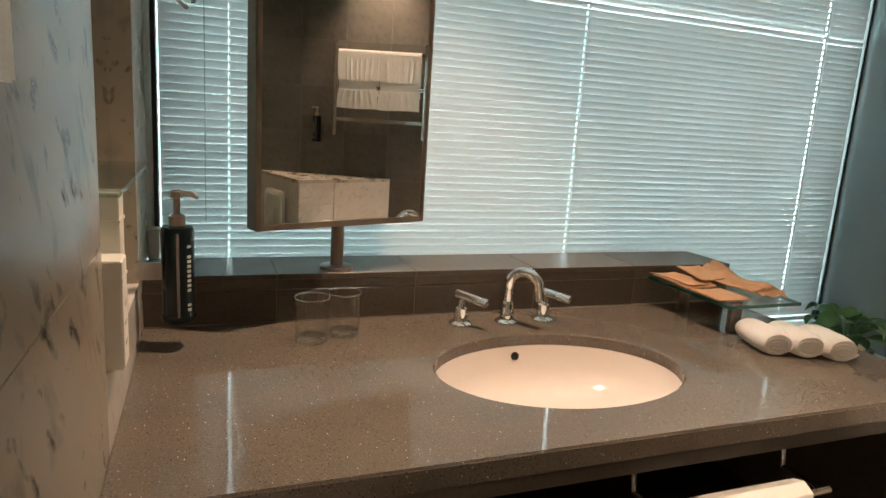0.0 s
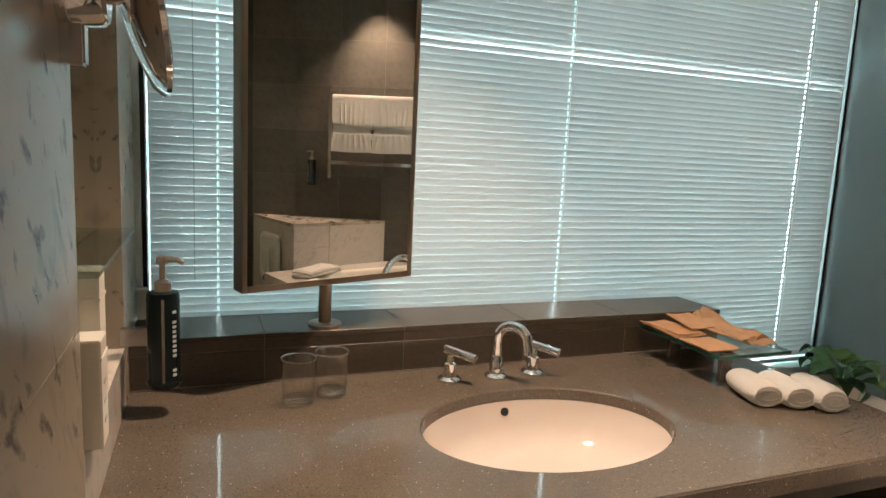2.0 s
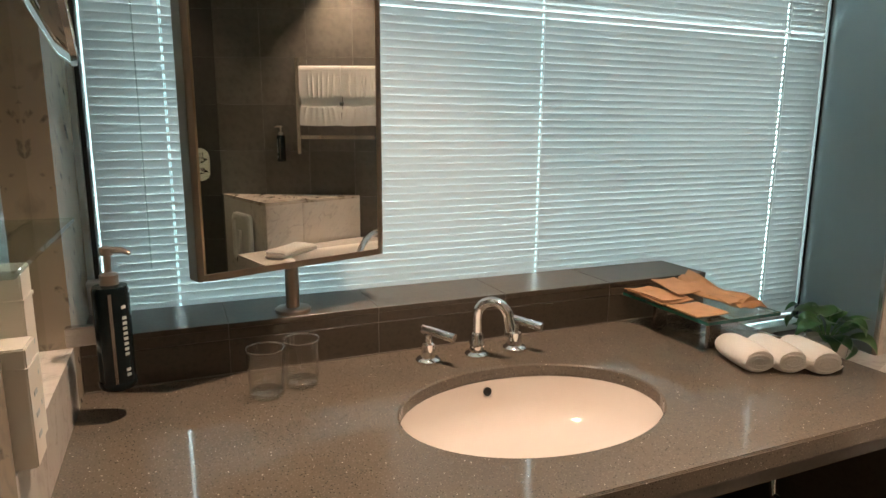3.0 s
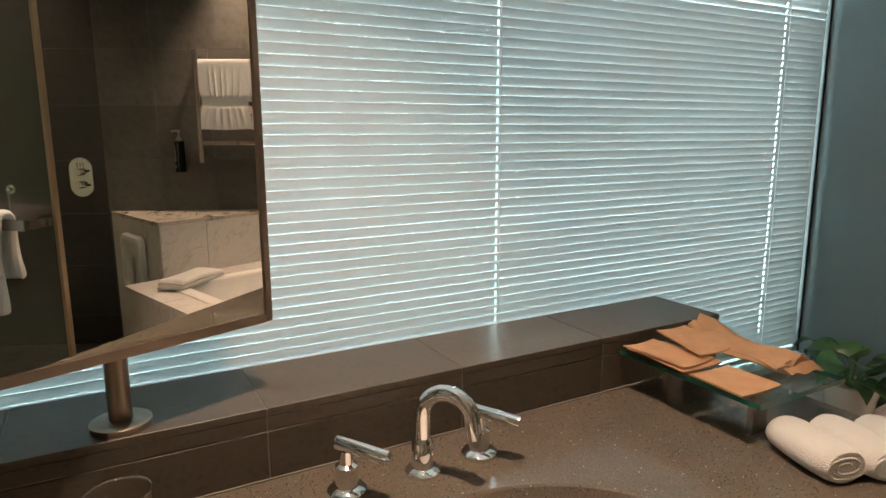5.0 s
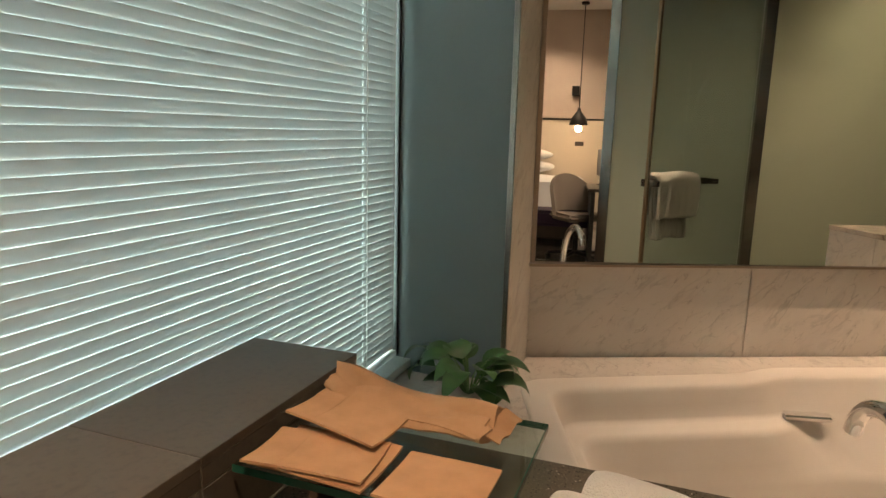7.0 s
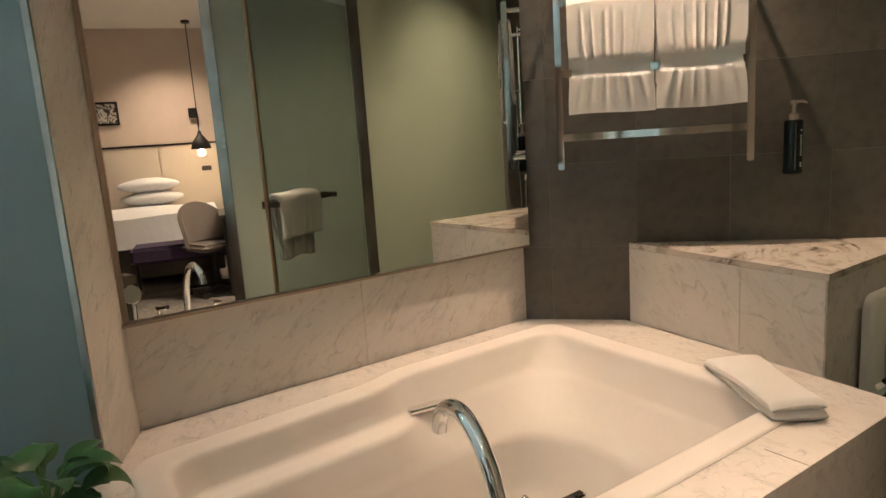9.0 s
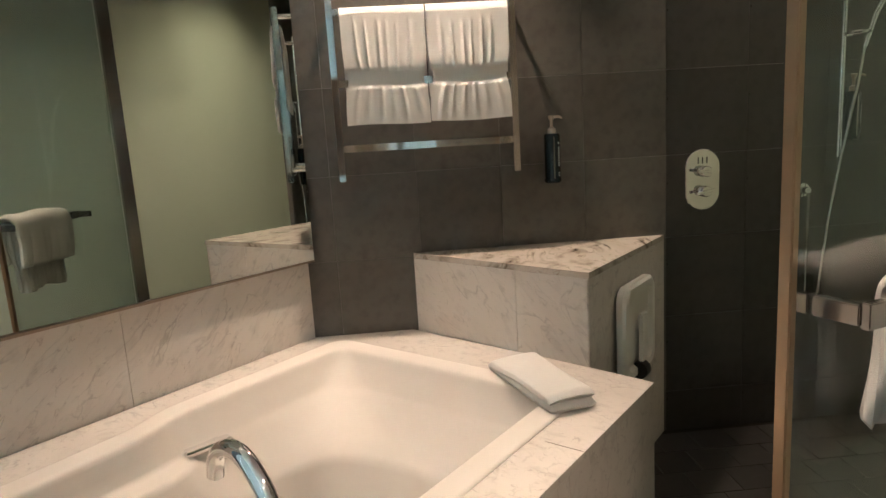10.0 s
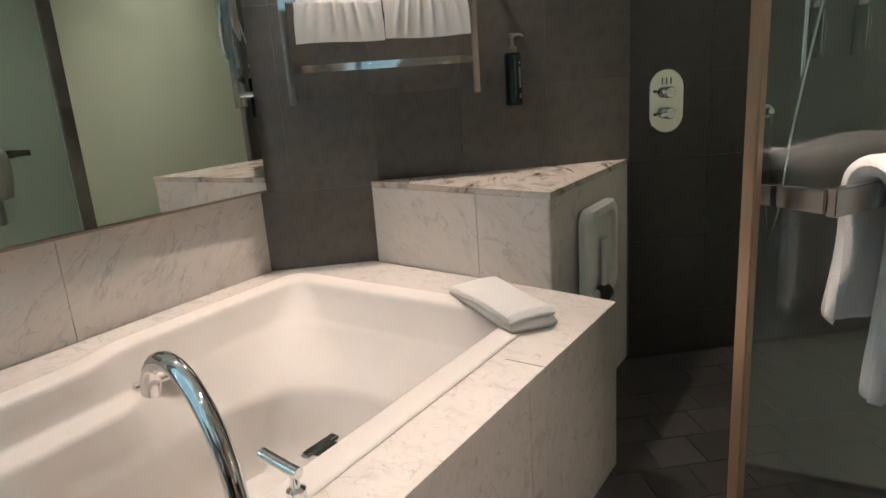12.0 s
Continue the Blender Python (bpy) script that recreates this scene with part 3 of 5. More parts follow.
# ---- things on the vanity ----
def tumbler(m):
    g = thing("tumbler", "clear empty glass tumbler with a thick base on the counter", "glass", group="tumblers by the basin")
    g.matrix_world = m
    part("body", rings([circle(r, z, 32) for r, z in ((0.034, 0.0), (0.036, 0.002), (0.040, 0.104), (0.0388, 0.105), (0.0375, 0.104), (0.0345, 0.022), (0.030, 0.017))], cap0=True, cap1=True), M_TUMBLER, g, smooth=True)
    part("rim", rings([circle(r, z, 32) for r, z in ((0.0386, 0.1042), (0.0400, 0.1046), (0.0407, 0.1062), (0.0400, 0.1078), (0.0386, 0.1074), (0.0381, 0.1058), (0.0386, 0.1042))]), M_RIM, g, smooth=True)
    part("base", lathe([(0.0325, 0.0015), (0.034, 0.003), (0.0345, 0.012), (0.029, 0.0155)], 32), M_TUMBLER_BASE, g, smooth=True)
    return g


tumbler(pose(0.877, 1.790, C, 0, 0, 0))
tumbler(pose(0.958, 1.822, C, 0, 0, 40))


def pump_bottle(m, label, reach=0.055, wall=0):
    """A wall-held pump bottle; local y points into the wall."""
    b = thing("pump_bottle", label, "bottle", group="wall-held pump bottles")
    b.matrix_world = m
    body = part("bottle", lathe([(0.032, 0), (0.035, 0.003), (0.0355, 0.21), (0.033, 0.219), (0.020, 0.222)], 32), M_BOTTLE, b, smooth=True)
    part("collar", lathe([(0.018, 0.220), (0.018, 0.242), (0.012, 0.246), (0.007, 0.248), (0.007, 0.286)], 20), M_PUMP, b, smooth=True)
    part("pump_head", joined(lathe([(0.012, 0.283), (0.014, 0.287), (0.013, 0.298), (0.008, 0.301)], 20), tube([(0, 0, 0.293), (0.030, -0.016, 0.294), (0.043, -0.022, 0.286)], [0.008, 0.006, 0.004], 10)), M_PUMP, b, smooth=True)
    part("level_strip", box(-0.003, 0.003, -0.0367, -0.0350, 0.012, 0.208), M_STEEL, body, "pale vertical level strip")
    for z0, z1, ang in ((0.075, 0.165, 40), (0.175, 0.195, 40), (0.030, 0.055, 40)):
        for k in range(int((z1 - z0) / 0.011)):
            zz = z0 + k * 0.011
            part("print_bar", moved(box(-0.0045, 0.0045, -0.0364, -0.0352, zz, zz + 0.0062), pose(0, 0, 0, 0, 0, ang)), M_PRINT, body)
    part("bracket", moved(box(-0.012, 0.012, 0.030, reach, 0.10, 0.14, 0.002), pose(0, 0, 0, 0, 0, wall)), M_STEEL, b)
    part("holder_ring", lathe([(0.0365, 0.006), (0.0375, 0.008), (0.0375, 0.016), (0.0365, 0.018)], 28), M_BOTTLE, b, smooth=True)
    return b


pump_bottle(pose(0.597, 1.80, C + 0.062, 0, 0, 2) @ Matrix.Scale(0.93, 4), "dark pump bottle with pale print held on the marble wall", 0.087, 90)

shelf = thing("glass_shelf", "small green-edged glass shelf on a steel bracket above the counter", "shelf")
part("glass_plate", box(1.927, 2.178, 1.612, 1.940, 0.876, 0.886, 0.001), M_GREEN_GLASS, shelf)
part("glass_edge", joined(box(1.9255, 1.9269, 1.612, 1.940, 0.8765, 0.8855), box(1.927, 2.178, 1.6105, 1.6119, 0.8765, 0.8855), box(2.1781, 2.1795, 1.612, 1.940, 0.8765, 0.8855)), M_GLASS_EDGE, shelf, "green glass edge")
part("bracket", box(1.985, 2.025, 1.660, 1.674, C, 0.876, 0.001), M_STEEL, shelf)
part("bracket", box(1.985, 2.025, 1.860, 1.874, C, 0.876, 0.001), M_STEEL, shelf)


def envelope(m, w, h, label, lift=0.004):
    e = thing("paper_envelope", label, "envelope", group="kraft envelopes")
    e.matrix_world = m

    def f(u, v):
        return u * w, v * h, 0.002 + lift * (u - 0.5) ** 2 * 4 + 0.5 * lift * math.sin(3 * v + u)
    part("sheet", cloth(0.003, 0, 8, 8, f), M_KRAFT, e, smooth=True)
    part("flap", cloth(0.0012, 0, 8, 4, lambda u, v: (u * w, h * (0.70 + 0.3 * v), 0.0042 + lift * (u - 0.5) ** 2 * 4 + 0.5 * lift * math.sin(3 * (0.7 + 0.3 * v) + u))), M_KRAFT, e, smooth=True)
    return e


envelope(pose(1.915, 1.765, 0.8880, 0, 0, -2), 0.108, 0.150, "brown kraft paper envelope lying on the glass shelf")
envelope(pose(1.922, 1.768, 0.8945, 0, 1, 4), 0.095, 0.150, "brown kraft paper envelope lying on another envelope")
envelope(pose(1.915, 1.638, 0.8880, 0, 0, -2), 0.105, 0.116, "brown kraft paper envelope at the front of the glass shelf", 0.002)
envelope(pose(1.985, 1.785, 0.9040, 3, -4, -12), 0.074, 0.142, "small brown kraft envelope lying across the others", 0.003)


def paper_bag():
    b = thing("paper_bag", "crumpled brown kraft paper bag lying at the back of the shelf", "bag", (2.118, 1.672, 0.8885), -7)
    rng = random.Random(2)
    n, loops = 28, []
    for k in range(19):
        t = k / 18
        w = 0.050 + 0.006 * math.sin(4 * t) - 0.016 * step(t, 0.86, 1.0)
        hgt = 0.008 + 0.003 * t + 0.003 * math.sin(7 * t + 1)
        lift = 0.010 * step(t, 0.72, 1.0)
        lp = []
        for i in range(n):
            a = 2 * math.pi * i / n
            x = math.copysign(abs(math.cos(a)) ** 0.8, math.cos(a))
            top = 1 + math.sin(a)
            ridge = 0.35 * math.exp(-((x - 0.35) / 0.35) ** 2) - 0.45 * math.exp(-((x + 0.30 - 0.12 * t) / 0.10) ** 2)
            z = hgt * top * (1 + ridge) + rng.uniform(-0.0010, 0.0010) + lift
            lp.append((w * x + 0.004 * math.sin(9 * t) + rng.uniform(-0.0007, 0.0007), 0.258 * t + 0.006 * math.sin(3 * x) * (1 if k in (0, 18) else 0) + rng.uniform(-0.0015, 0.0015), max(0.0006, z)))
        loops.append(lp)
    part("bag", rings(loops, cap0=True, cap1=True), M_KRAFT, b, smooth=True)
    part("fold", cloth(0.002, 0, 12, 16, lambda u, v: (-0.052 + 0.046 * u + 0.008 * math.sin(3 * v), 0.004 + 0.25 * v, 0.013 + 0.008 * u + 0.003 * math.sin(9 * v + 2 * u) + 0.004 * v)), M_KRAFT, b, smooth=True)
    part("crimped_end", cloth(0.002, 0, 14, 6, lambda u, v: (-0.035 + 0.085 * u, -0.022 + 0.026 * v, 0.006 + 0.010 * v + 0.003 * math.sin(11 * u) * (1 - v))), M_KRAFT, b)


paper_bag()
jar = thing("small_jar", "small round jar with a clear lid under the papers", "jar", (2.145, 1.705, 0.887))
part("jar_body", lathe([(0.017, 0), (0.019, 0.003), (0.019, 0.012), (0.016, 0.016)], 20), M_STEEL, jar, smooth=True)


def rolled_towel(m):
    r = thing("rolled_towel", "white terry towel rolled up on the counter", "towel", group="rolled towels")
    r.matrix_world = m
    loops = []
    n = 26
    for k in range(15):
        t = k / 14
        rad = 0.040 * (1 - 0.14 * (2 * t - 1) ** 8) * (0.97 + 0.05 * math.sin(4 * t))
        loops.append([(rad * 1.06 * math.cos(2 * math.pi * i / n), t * 0.138, 0.030 + min(rad, 0.05) * 0.78 * math.sin(2 * math.pi * i / n)) for i in range(n)])
    part("roll", rings(loops, cap0=True, cap1=True), M_TOWEL, r, smooth=True)
    spiral = [((0.006 + 0.0018 * a) * 1.5 * math.cos(a), 0.0008, 0.030 + (0.006 + 0.0018 * a) * 0.8 * math.sin(a)) for a in [0.35 * q for q in range(36)]]
    part("end_spiral", tube(spiral, 0.0024, 6), M_TOWEL, r, smooth=True)
    return r


for _x, _y in ((1.962, 1.482), (2.032, 1.450), (2.098, 1.412)):
    rolled_towel(pose(_x, _y, C, 0, 0, -16))

# niche contents, magnifying mirror, switch
niche_shelf = thing("niche_shelf", "clear glass shelf across the marble niche", "shelf")
part("glass_plate", box(0.471, 0.540, NY0 + 0.001, NY1 - 0.001, 1.176, 1.184), M_GREEN_GLASS, niche_shelf)


def carton(x0, x1, y0, y1, z0, z1, label):
    b = thing("white_box", label, "box", ((x0 + x1) / 2, (y0 + y1) / 2, z0), 0, "white boxes in the niche")
    w, d, h = (x1 - x0) / 2, (y1 - y0) / 2, z1 - z0
    part("body", box(-w, w, -d, d, 0, h, 0.002), M_BOX, b)
    part("lid_edge", box(-w - 0.0015, w + 0.0015, -d - 0.0015, d + 0.0015, h * 0.82, h * 0.84), M_BOX, b)
    for k in range(3):
        part("print_bar", box(w, w + 0.0008, -d * 0.3, d * 0.3, h * (0.2 + 0.18 * k), h * (0.2 + 0.18 * k) + 0.006), M_PRINT, b)


carton(0.472, 0.530, 1.432, 1.492, NZ0, 1.172, "tall white card box standing in the marble niche")
carton(0.472, 0.538, 1.372, 1.430, NZ0, 1.083, "low white card box standing in the marble niche")
mag = thing("magnifying_mirror", "round chrome magnifying mirror on a wall bracket", "mirror", (0.513, 1.30, 1.538))
part("wall_plate", moved(lathe([(0.040, 0), (0.040, 0.012), (0.036, 0.05), (0.030, 0.056)], 28), pose(0, 0, 0, 0, 90, 0)), M_CHROME, mag, smooth=True)
part("arm", tube([(0.05, 0, 0), (0.075, -0.01, 0.0), (0.085, -0.015, 0)], 0.009, 12), M_CHROME, mag, smooth=True)
head = part("head", moved(lathe([(0.02, -0.030), (0.06, -0.024), (0.106, -0.010), (0.118, 0.0), (0.118, 0.006), (0.110, 0.008)], 40), pose(0.098, -0.02, 0.0, 0, 80, 8)), M_CHROME, mag, smooth=True)
part("mirror_glass", moved(lathe([(0.108, 0.0082), (0.106, 0.0092)], 40), pose(0.098, -0.02, 0.0, 0, 80, 8)), M_MIRROR, head, "silvered mirror glass")
part("switch_box", box(0.0, 0.03, -0.015, 0.015, -0.085, -0.03, 0.003), M_CHROME, mag)

plate = thing("light_switch", "pale square light switch plate on the marble wall", "switch", (0.515, 0.900, 1.348))
part("plate", box(0, 0.008, -0.036, 0.036, -0.036, 0.036, 0.002), M_BOX, plate)
part("rocker", box(0.008, 0.011, -0.02, 0.02, -0.028, 0.028, 0.001), M_BOX, plate)
cleat = thing("blind_cord_box", "small beige plastic box below the blind guide", "box", (0.528, 2.150, LEDGE))
part("body", box(-0.012, 0.014, -0.016, 0.016, 0.0, 0.075, 0.003), M_WHITE, cleat)
part("clip", box(-0.014, 0.018, -0.019, 0.019, 0.070, 0.080, 0.002), M_WHITE, cleat)

# ---- bath ----
deck_c, blk_l, blk_f = (2.816, -0.148), on_wall(0.42, 0.0), (3.028, -0.088)
blk_r = on_wall(1.452, 0.0)
deck = thing("bath_surround", "white veined marble bath surround with a flat deck", "bath surround")
DECK = [(2.247, 2.297), (2.247, 1.19), deck_c, blk_f, on_wall(0.40, 0.002), (MB.x - 0.003, MB.y), (MA.x - 0.003, 1.892), (3.046, 1.890), (3.080, 2.24), (3.086, 2.297)]
def ccw(poly):
    a = sum(p[0] * q[1] - q[0] * p[1] for p, q in zip(poly, poly[1:] + poly[:1]))
    return poly if a > 0 else poly[::-1]


MDIR = (MB - MA).normalized()
MNOR = Vector((MDIR.y, -MDIR.x))


def by_mirror(s, off):
    return MA + MDIR * s + MNOR * off


def meet(p, d, q, e):
    """Where the line through p along d meets the line through q along e."""
    k = ((q.x - p.x) * e.y - (q.y - p.y) * e.x) / (d.x * e.y - d.y * e.x)
    return p + d * k


def filleted(poly, radii, arc=8, run=7):
    """An outline with rounded corners, always with the same count of points."""
    out, n = [], len(poly)
    for i, (v, r) in enumerate(zip(poly, radii)):
        a, b = (poly[i - 1] - v), (poly[(i + 1) % n] - v)
        p, q = v + a.normalized() * min(r, a.length * 0.49), v + b.normalized() * min(r, b.length * 0.49)
        for k in range(arc + 1):
            t = k / arc
            out.append(p * (1 - t) ** 2 + v * 2 * t * (1 - t) + q * t * t)
        w, rn = poly[(i + 1) % n], radii[(i + 1) % n]
        nxt = w + (v - w).normalized() * min(rn, (v - w).length * 0.49)
        out += [q.lerp(nxt, k / run) for k in range(1, run)]
    return [(p.x, p.y) for p in out]


def tub_outline(a, b, c, end, front, head, sa=0.66, sb=0.78, r=1.0):
    """The bath's outline at one depth: distances from the mirror wall at the shoulder (a), past the grip (b) and
    at the foot (c), then how far the foot, front and head sides lie inside the rim."""
    d_front, d_end, d_head = Vector((0.394, -0.919)), Vector((0.925, 0.380)), Vector((-0.938, -0.347))
    p_front = Vector((2.875, 0.285)) + Vector((0.919, 0.394)) * front
    p_end = Vector((3.20, 0.267)) + Vector((-0.380, 0.925)) * end
    p_head = Vector((2.97, 1.722)) + Vector((0.347, -0.938)) * head
    v4, v3, far = by_mirror(sa, a), by_mirror(sb, b), by_mirror(1.30, c)
    v5 = meet(v4, by_mirror(0.0, a + 0.04) - v4, p_head, d_head)
    v2 = meet(v3, far - v3, p_end, d_end)
    return filleted([meet(p_front, d_front, p_head, d_head), meet(p_front, d_front, p_end, d_end), v2, v3, v4, v5], [0.14 * r, 0.09 * r, 0.085 * r + 0.9 * max(0.0, end), 0.05 * r, 0.06 * r, 0.085 * r])


def tub_rim(grow):
    return tub_outline(0.25 - grow, 0.203 - grow, 0.203 - grow, -grow, -grow, -grow)


def deck_top():
    """The deck's slab with the bath's opening: a skin from the opening to the outline."""
    hole = tub_rim(0.04)
    cx, cy = 3.0, 0.95
    out = []
    poly = ccw(DECK)
    for x, y in hole:
        best, dx, dy = None, x - cx, y - cy
        for (ax, ay), (bx, by) in zip(poly, poly[1:] + poly[:1]):
            ex, ey = bx - ax, by - ay
            den = dx * ey - dy * ex
            if abs(den) < 1e-9:
                continue
            t = ((ax - cx) * ey - (ay - cy) * ex) / den
            s = ((ax - cx) * dy - (ay - cy) * dx) / den
            if t > 0 and -1e-6 <= s <= 1 + 1e-6 and (best is None or t < best):
                best = t
        out.append((cx + dx * best, cy + dy * best))
    for p in poly:
        j = min(range(len(out)), key=lambda q: (out[q][0] - p[0]) ** 2 + (out[q][1] - p[1]) ** 2)
        out[j] = p
    return rings([[(x, y, D - 0.02) for x, y in hole], [(x, y, D) for x, y in hole], [(x, y, D) for x, y in out], [(x, y, D - 0.02) for x, y in out]])


part("deck_top", deck_top(), M_MARBLE, deck)
_f0, _f1 = Vector((2.247, 1.19)), Vector(deck_c)
_n = Vector((_f1.y - _f0.y, -(_f1.x - _f0.x))).normalized()
for a, b in ((0.0, 0.30), (0.302, 0.60), (0.602, 1.0)):
    p, q = _f0.lerp(_f1, a), _f0.lerp(_f1, b)
    part("front_panel", prism([(p.x, p.y), (q.x, q.y), (q.x - 0.02 * _n.x, q.y - 0.02 * _n.y), (p.x - 0.02 * _n.x, p.y - 0.02 * _n.y)], 0.0, D - 0.0205), M_MARBLE, deck)
_f2 = Vector(blk_f)
part("end_panel", prism([tuple(_f1), tuple(_f2), (_f2.x - 0.01, _f2.y + 0.03), (_f1.x + 0.0, _f1.y + 0.04)], 0.0, D - 0.021), M_MARBLE, deck)

for _t in (0.34, 0.80):
    p = Vector(deck_c).lerp(Vector((2.247, 1.19)), _t)
    q = p + Vector((0.919, 0.394)) * 0.105
    part("joint", prism([(p.x + 0.002, p.y), (q.x, q.y - 0.0012), (q.x, q.y + 0.0012), (p.x + 0.002, p.y + 0.0024)], D - 0.001, D + 0.0006), M_GROUT_LIGHT, deck, "pale joint between the deck slabs")

bath = thing("bathtub", "white acrylic built-in corner bathtub with moulded armrests", "bathtub")


def at_z(poly, z):
    return [(x, y, z) for x, y in poly]


def toward(poly, k, cx=3.02, cy=1.0):
    return [(cx + (x - cx) * k, cy + (y - cy) * k) for x, y in poly]


_floor = tub_outline(0.44, 0.42, 0.53, 0.40, 0.14, 0.30, 0.72, 0.93, 1.6)
_rows = [at_z(tub_rim(0.078), D - 0.004), at_z(tub_rim(0.083), D + 0.002), at_z(tub_rim(0.080), D + 0.006), at_z(tub_rim(0.072), D + 0.008), at_z(tub_rim(0.018), D + 0.007), at_z(tub_rim(0.008), D + 0.004), at_z(tub_rim(0.002), D - 0.002), at_z(tub_rim(-0.002), D - 0.012),
         at_z(tub_outline(0.262, 0.225, 0.225, 0.022, 0.008, 0.010), D - 0.05),
         at_z(tub_outline(0.270, 0.245, 0.250, 0.050, 0.014, 0.018, 0.67, 0.79), D - 0.084),
         at_z(tub_outline(0.276, 0.249, 0.256, 0.056, 0.016, 0.024, 0.675, 0.79), D - 0.092),
         at_z(tub_outline(0.288, 0.252, 0.262, 0.060, 0.018, 0.036, 0.68, 0.80), D - 0.097),
         at_z(tub_outline(0.325, 0.256, 0.268, 0.066, 0.019, 0.060, 0.69, 0.80), D - 0.103),
         at_z(tub_outline(0.338, 0.260, 0.276, 0.074, 0.021, 0.070, 0.70, 0.81), D - 0.109),
         at_z(tub_outline(0.346, 0.268, 0.290, 0.085, 0.024, 0.076, 0.70, 0.82), D - 0.122),
         at_z(tub_outline(0.362, 0.315, 0.405, 0.170, 0.045, 0.110, 0.71, 0.90), D - 0.200),
         at_z(tub_outline(0.372, 0.345, 0.462, 0.210, 0.055, 0.130, 0.71, 0.93, 1.2), D - 0.228),
         at_z(tub_outline(0.378, 0.356, 0.474, 0.224, 0.060, 0.138, 0.71, 0.93, 1.2), D - 0.240),
         at_z(tub_outline(0.384, 0.364, 0.482, 0.235, 0.065, 0.145, 0.71, 0.93, 1.2), D - 0.256),
         at_z(tub_outline(0.410, 0.390, 0.505, 0.310, 0.095, 0.210, 0.72, 0.93, 1.4), D - 0.370),
         at_z(tub_outline(0.425, 0.405, 0.518, 0.360, 0.120, 0.260, 0.72, 0.93, 1.5), D - 0.430),
         at_z(_floor, D - 0.452), at_z(toward(_floor, 0.5), D - 0.46)]
part("tub_shell", rings(_rows, cap1=True), M_ACRYLIC, bath, smooth=True)


def grip(x, y, z, rz, k=1.0):
    part("grab_handle", moved(joined(box(-0.080, 0.080, -0.030, 0.012, -0.008, 0.012, 0.008, 4), box(-0.050, 0.050, 0.010, 0.06, -0.006, 0.004, 0.002)), pose(x, y, z, 0, 0, rz) @ Matrix.Scale(k, 4)), M_CHROME, bath, "chrome grab handle", smooth=True)


grip(3.438, 1.045, 0.455, MZ - 10, 0.92)
grip(2.752, 0.825, 0.478, MZ + 180 - 3, 0.62)

btap = thing("bath_tap", "chrome deck-mounted bath tap with a tall curved spout", "tap", (2.40, 1.07, D), 15)
part("spout_base", lathe([(0.030, 0), (0.030, 0.006), (0.021, 0.012), (0.019, 0.03)]), M_CHROME, btap, smooth=True)
_arc = [(0, 0, 0.02), (0.004, 0, 0.09), (0.022, 0, 0.168), (0.056, 0, 0.232), (0.102, 0, 0.272), (0.152, 0, 0.287), (0.200, 0, 0.275), (0.232, 0, 0.246), (0.244, 0, 0.212)]
_fine = []
for i in range(len(_arc) - 1):
    _a, _b, _c, _d = (Vector(_arc[min(max(i + j, 0), len(_arc) - 1)]) for j in (-1, 0, 1, 2))
    _fine += [tuple(0.5 * (2 * _b + (_c - _a) * t + (2 * _a - 5 * _b + 4 * _c - _d) * t * t + (3 * _b - 3 * _c + _d - _a) * t ** 3)) for t in (0, 0.25, 0.5, 0.75)]
part("spout", tube(_fine + [_arc[-1]], 0.0155, 18), M_CHROME, btap, smooth=True)
for _dx, _dy in ((0.045, -0.115), (-0.045, 0.115)):
    v = part("valve", moved(lathe([(0.026, 0), (0.026, 0.006), (0.018, 0.012), (0.016, 0.05), (0.008, 0.055), (0.007, 0.075)]), pose(_dx, _dy, 0)), M_CHROME, btap, smooth=True)
    part("lever", moved(tube([(-0.012, 0, 0.082), (0.012, 0, 0.084), (0.072, 0, 0.094)], 0.010, 14), pose(_dx, _dy, 0, 0, 0, 8 if _dy < 0 else -15)), M_CHROME, v, smooth=True)
part("hand_shower", moved(joined(tube([(0, 0, 0.0), (0, 0, 0.09), (0.0, 0.0, 0.13)], 0.011, 12), moved(lathe([(0.012, -0.016), (0.042, -0.006), (0.044, 0.004), (0.040, 0.008)], 28), pose(0.0, 0, 0.165, 0, 70, 0))), pose(-0.07, 0.215, 0.0)), M_CHROME, btap, smooth=True)

block = thing("marble_block", "triangular veined marble ledge standing at the end of the bath", "ledge")
TRI = [blk_l, blk_f, blk_r]
part("body", prism([(blk_l[0], blk_l[1]), (blk_f[0], blk_f[1]), (blk_r[0], blk_r[1])], 0.0, 0.842), M_MARBLE, block)
_u = (Vector(blk_l) - Vector(blk_f))
_nn = Vector((_u.y, -_u.x)).normalized() * -1
if _nn.dot(Vector((3.0, 1.0)) - Vector(blk_f)) < 0:
    _nn = -_nn
for a, b in ((0.003, 0.36), (0.363, 0.985)):
    p, q = Vector(blk_f) + _u * a, Vector(blk_f) + _u * b
    part("marble_slab", prism([tuple(p), tuple(q), tuple(q + _nn * 0.004), tuple(p + _nn * 0.004)], D + 0.001, 0.842), M_MARBLE, block)
_c = Vector(((blk_l[0] + blk_f[0] + blk_r[0]) / 3, (blk_l[1] + blk_f[1] + blk_r[1]) / 3))
part("top_slab", prism([(blk_l[0], blk_l[1]), tuple(Vector(blk_f) + (Vector(blk_f) - _c).normalized() * 0.008), (blk_r[0], blk_r[1])], 0.843, 0.864), M_MARBLE_TOP, block, "brown-veined polished marble top")

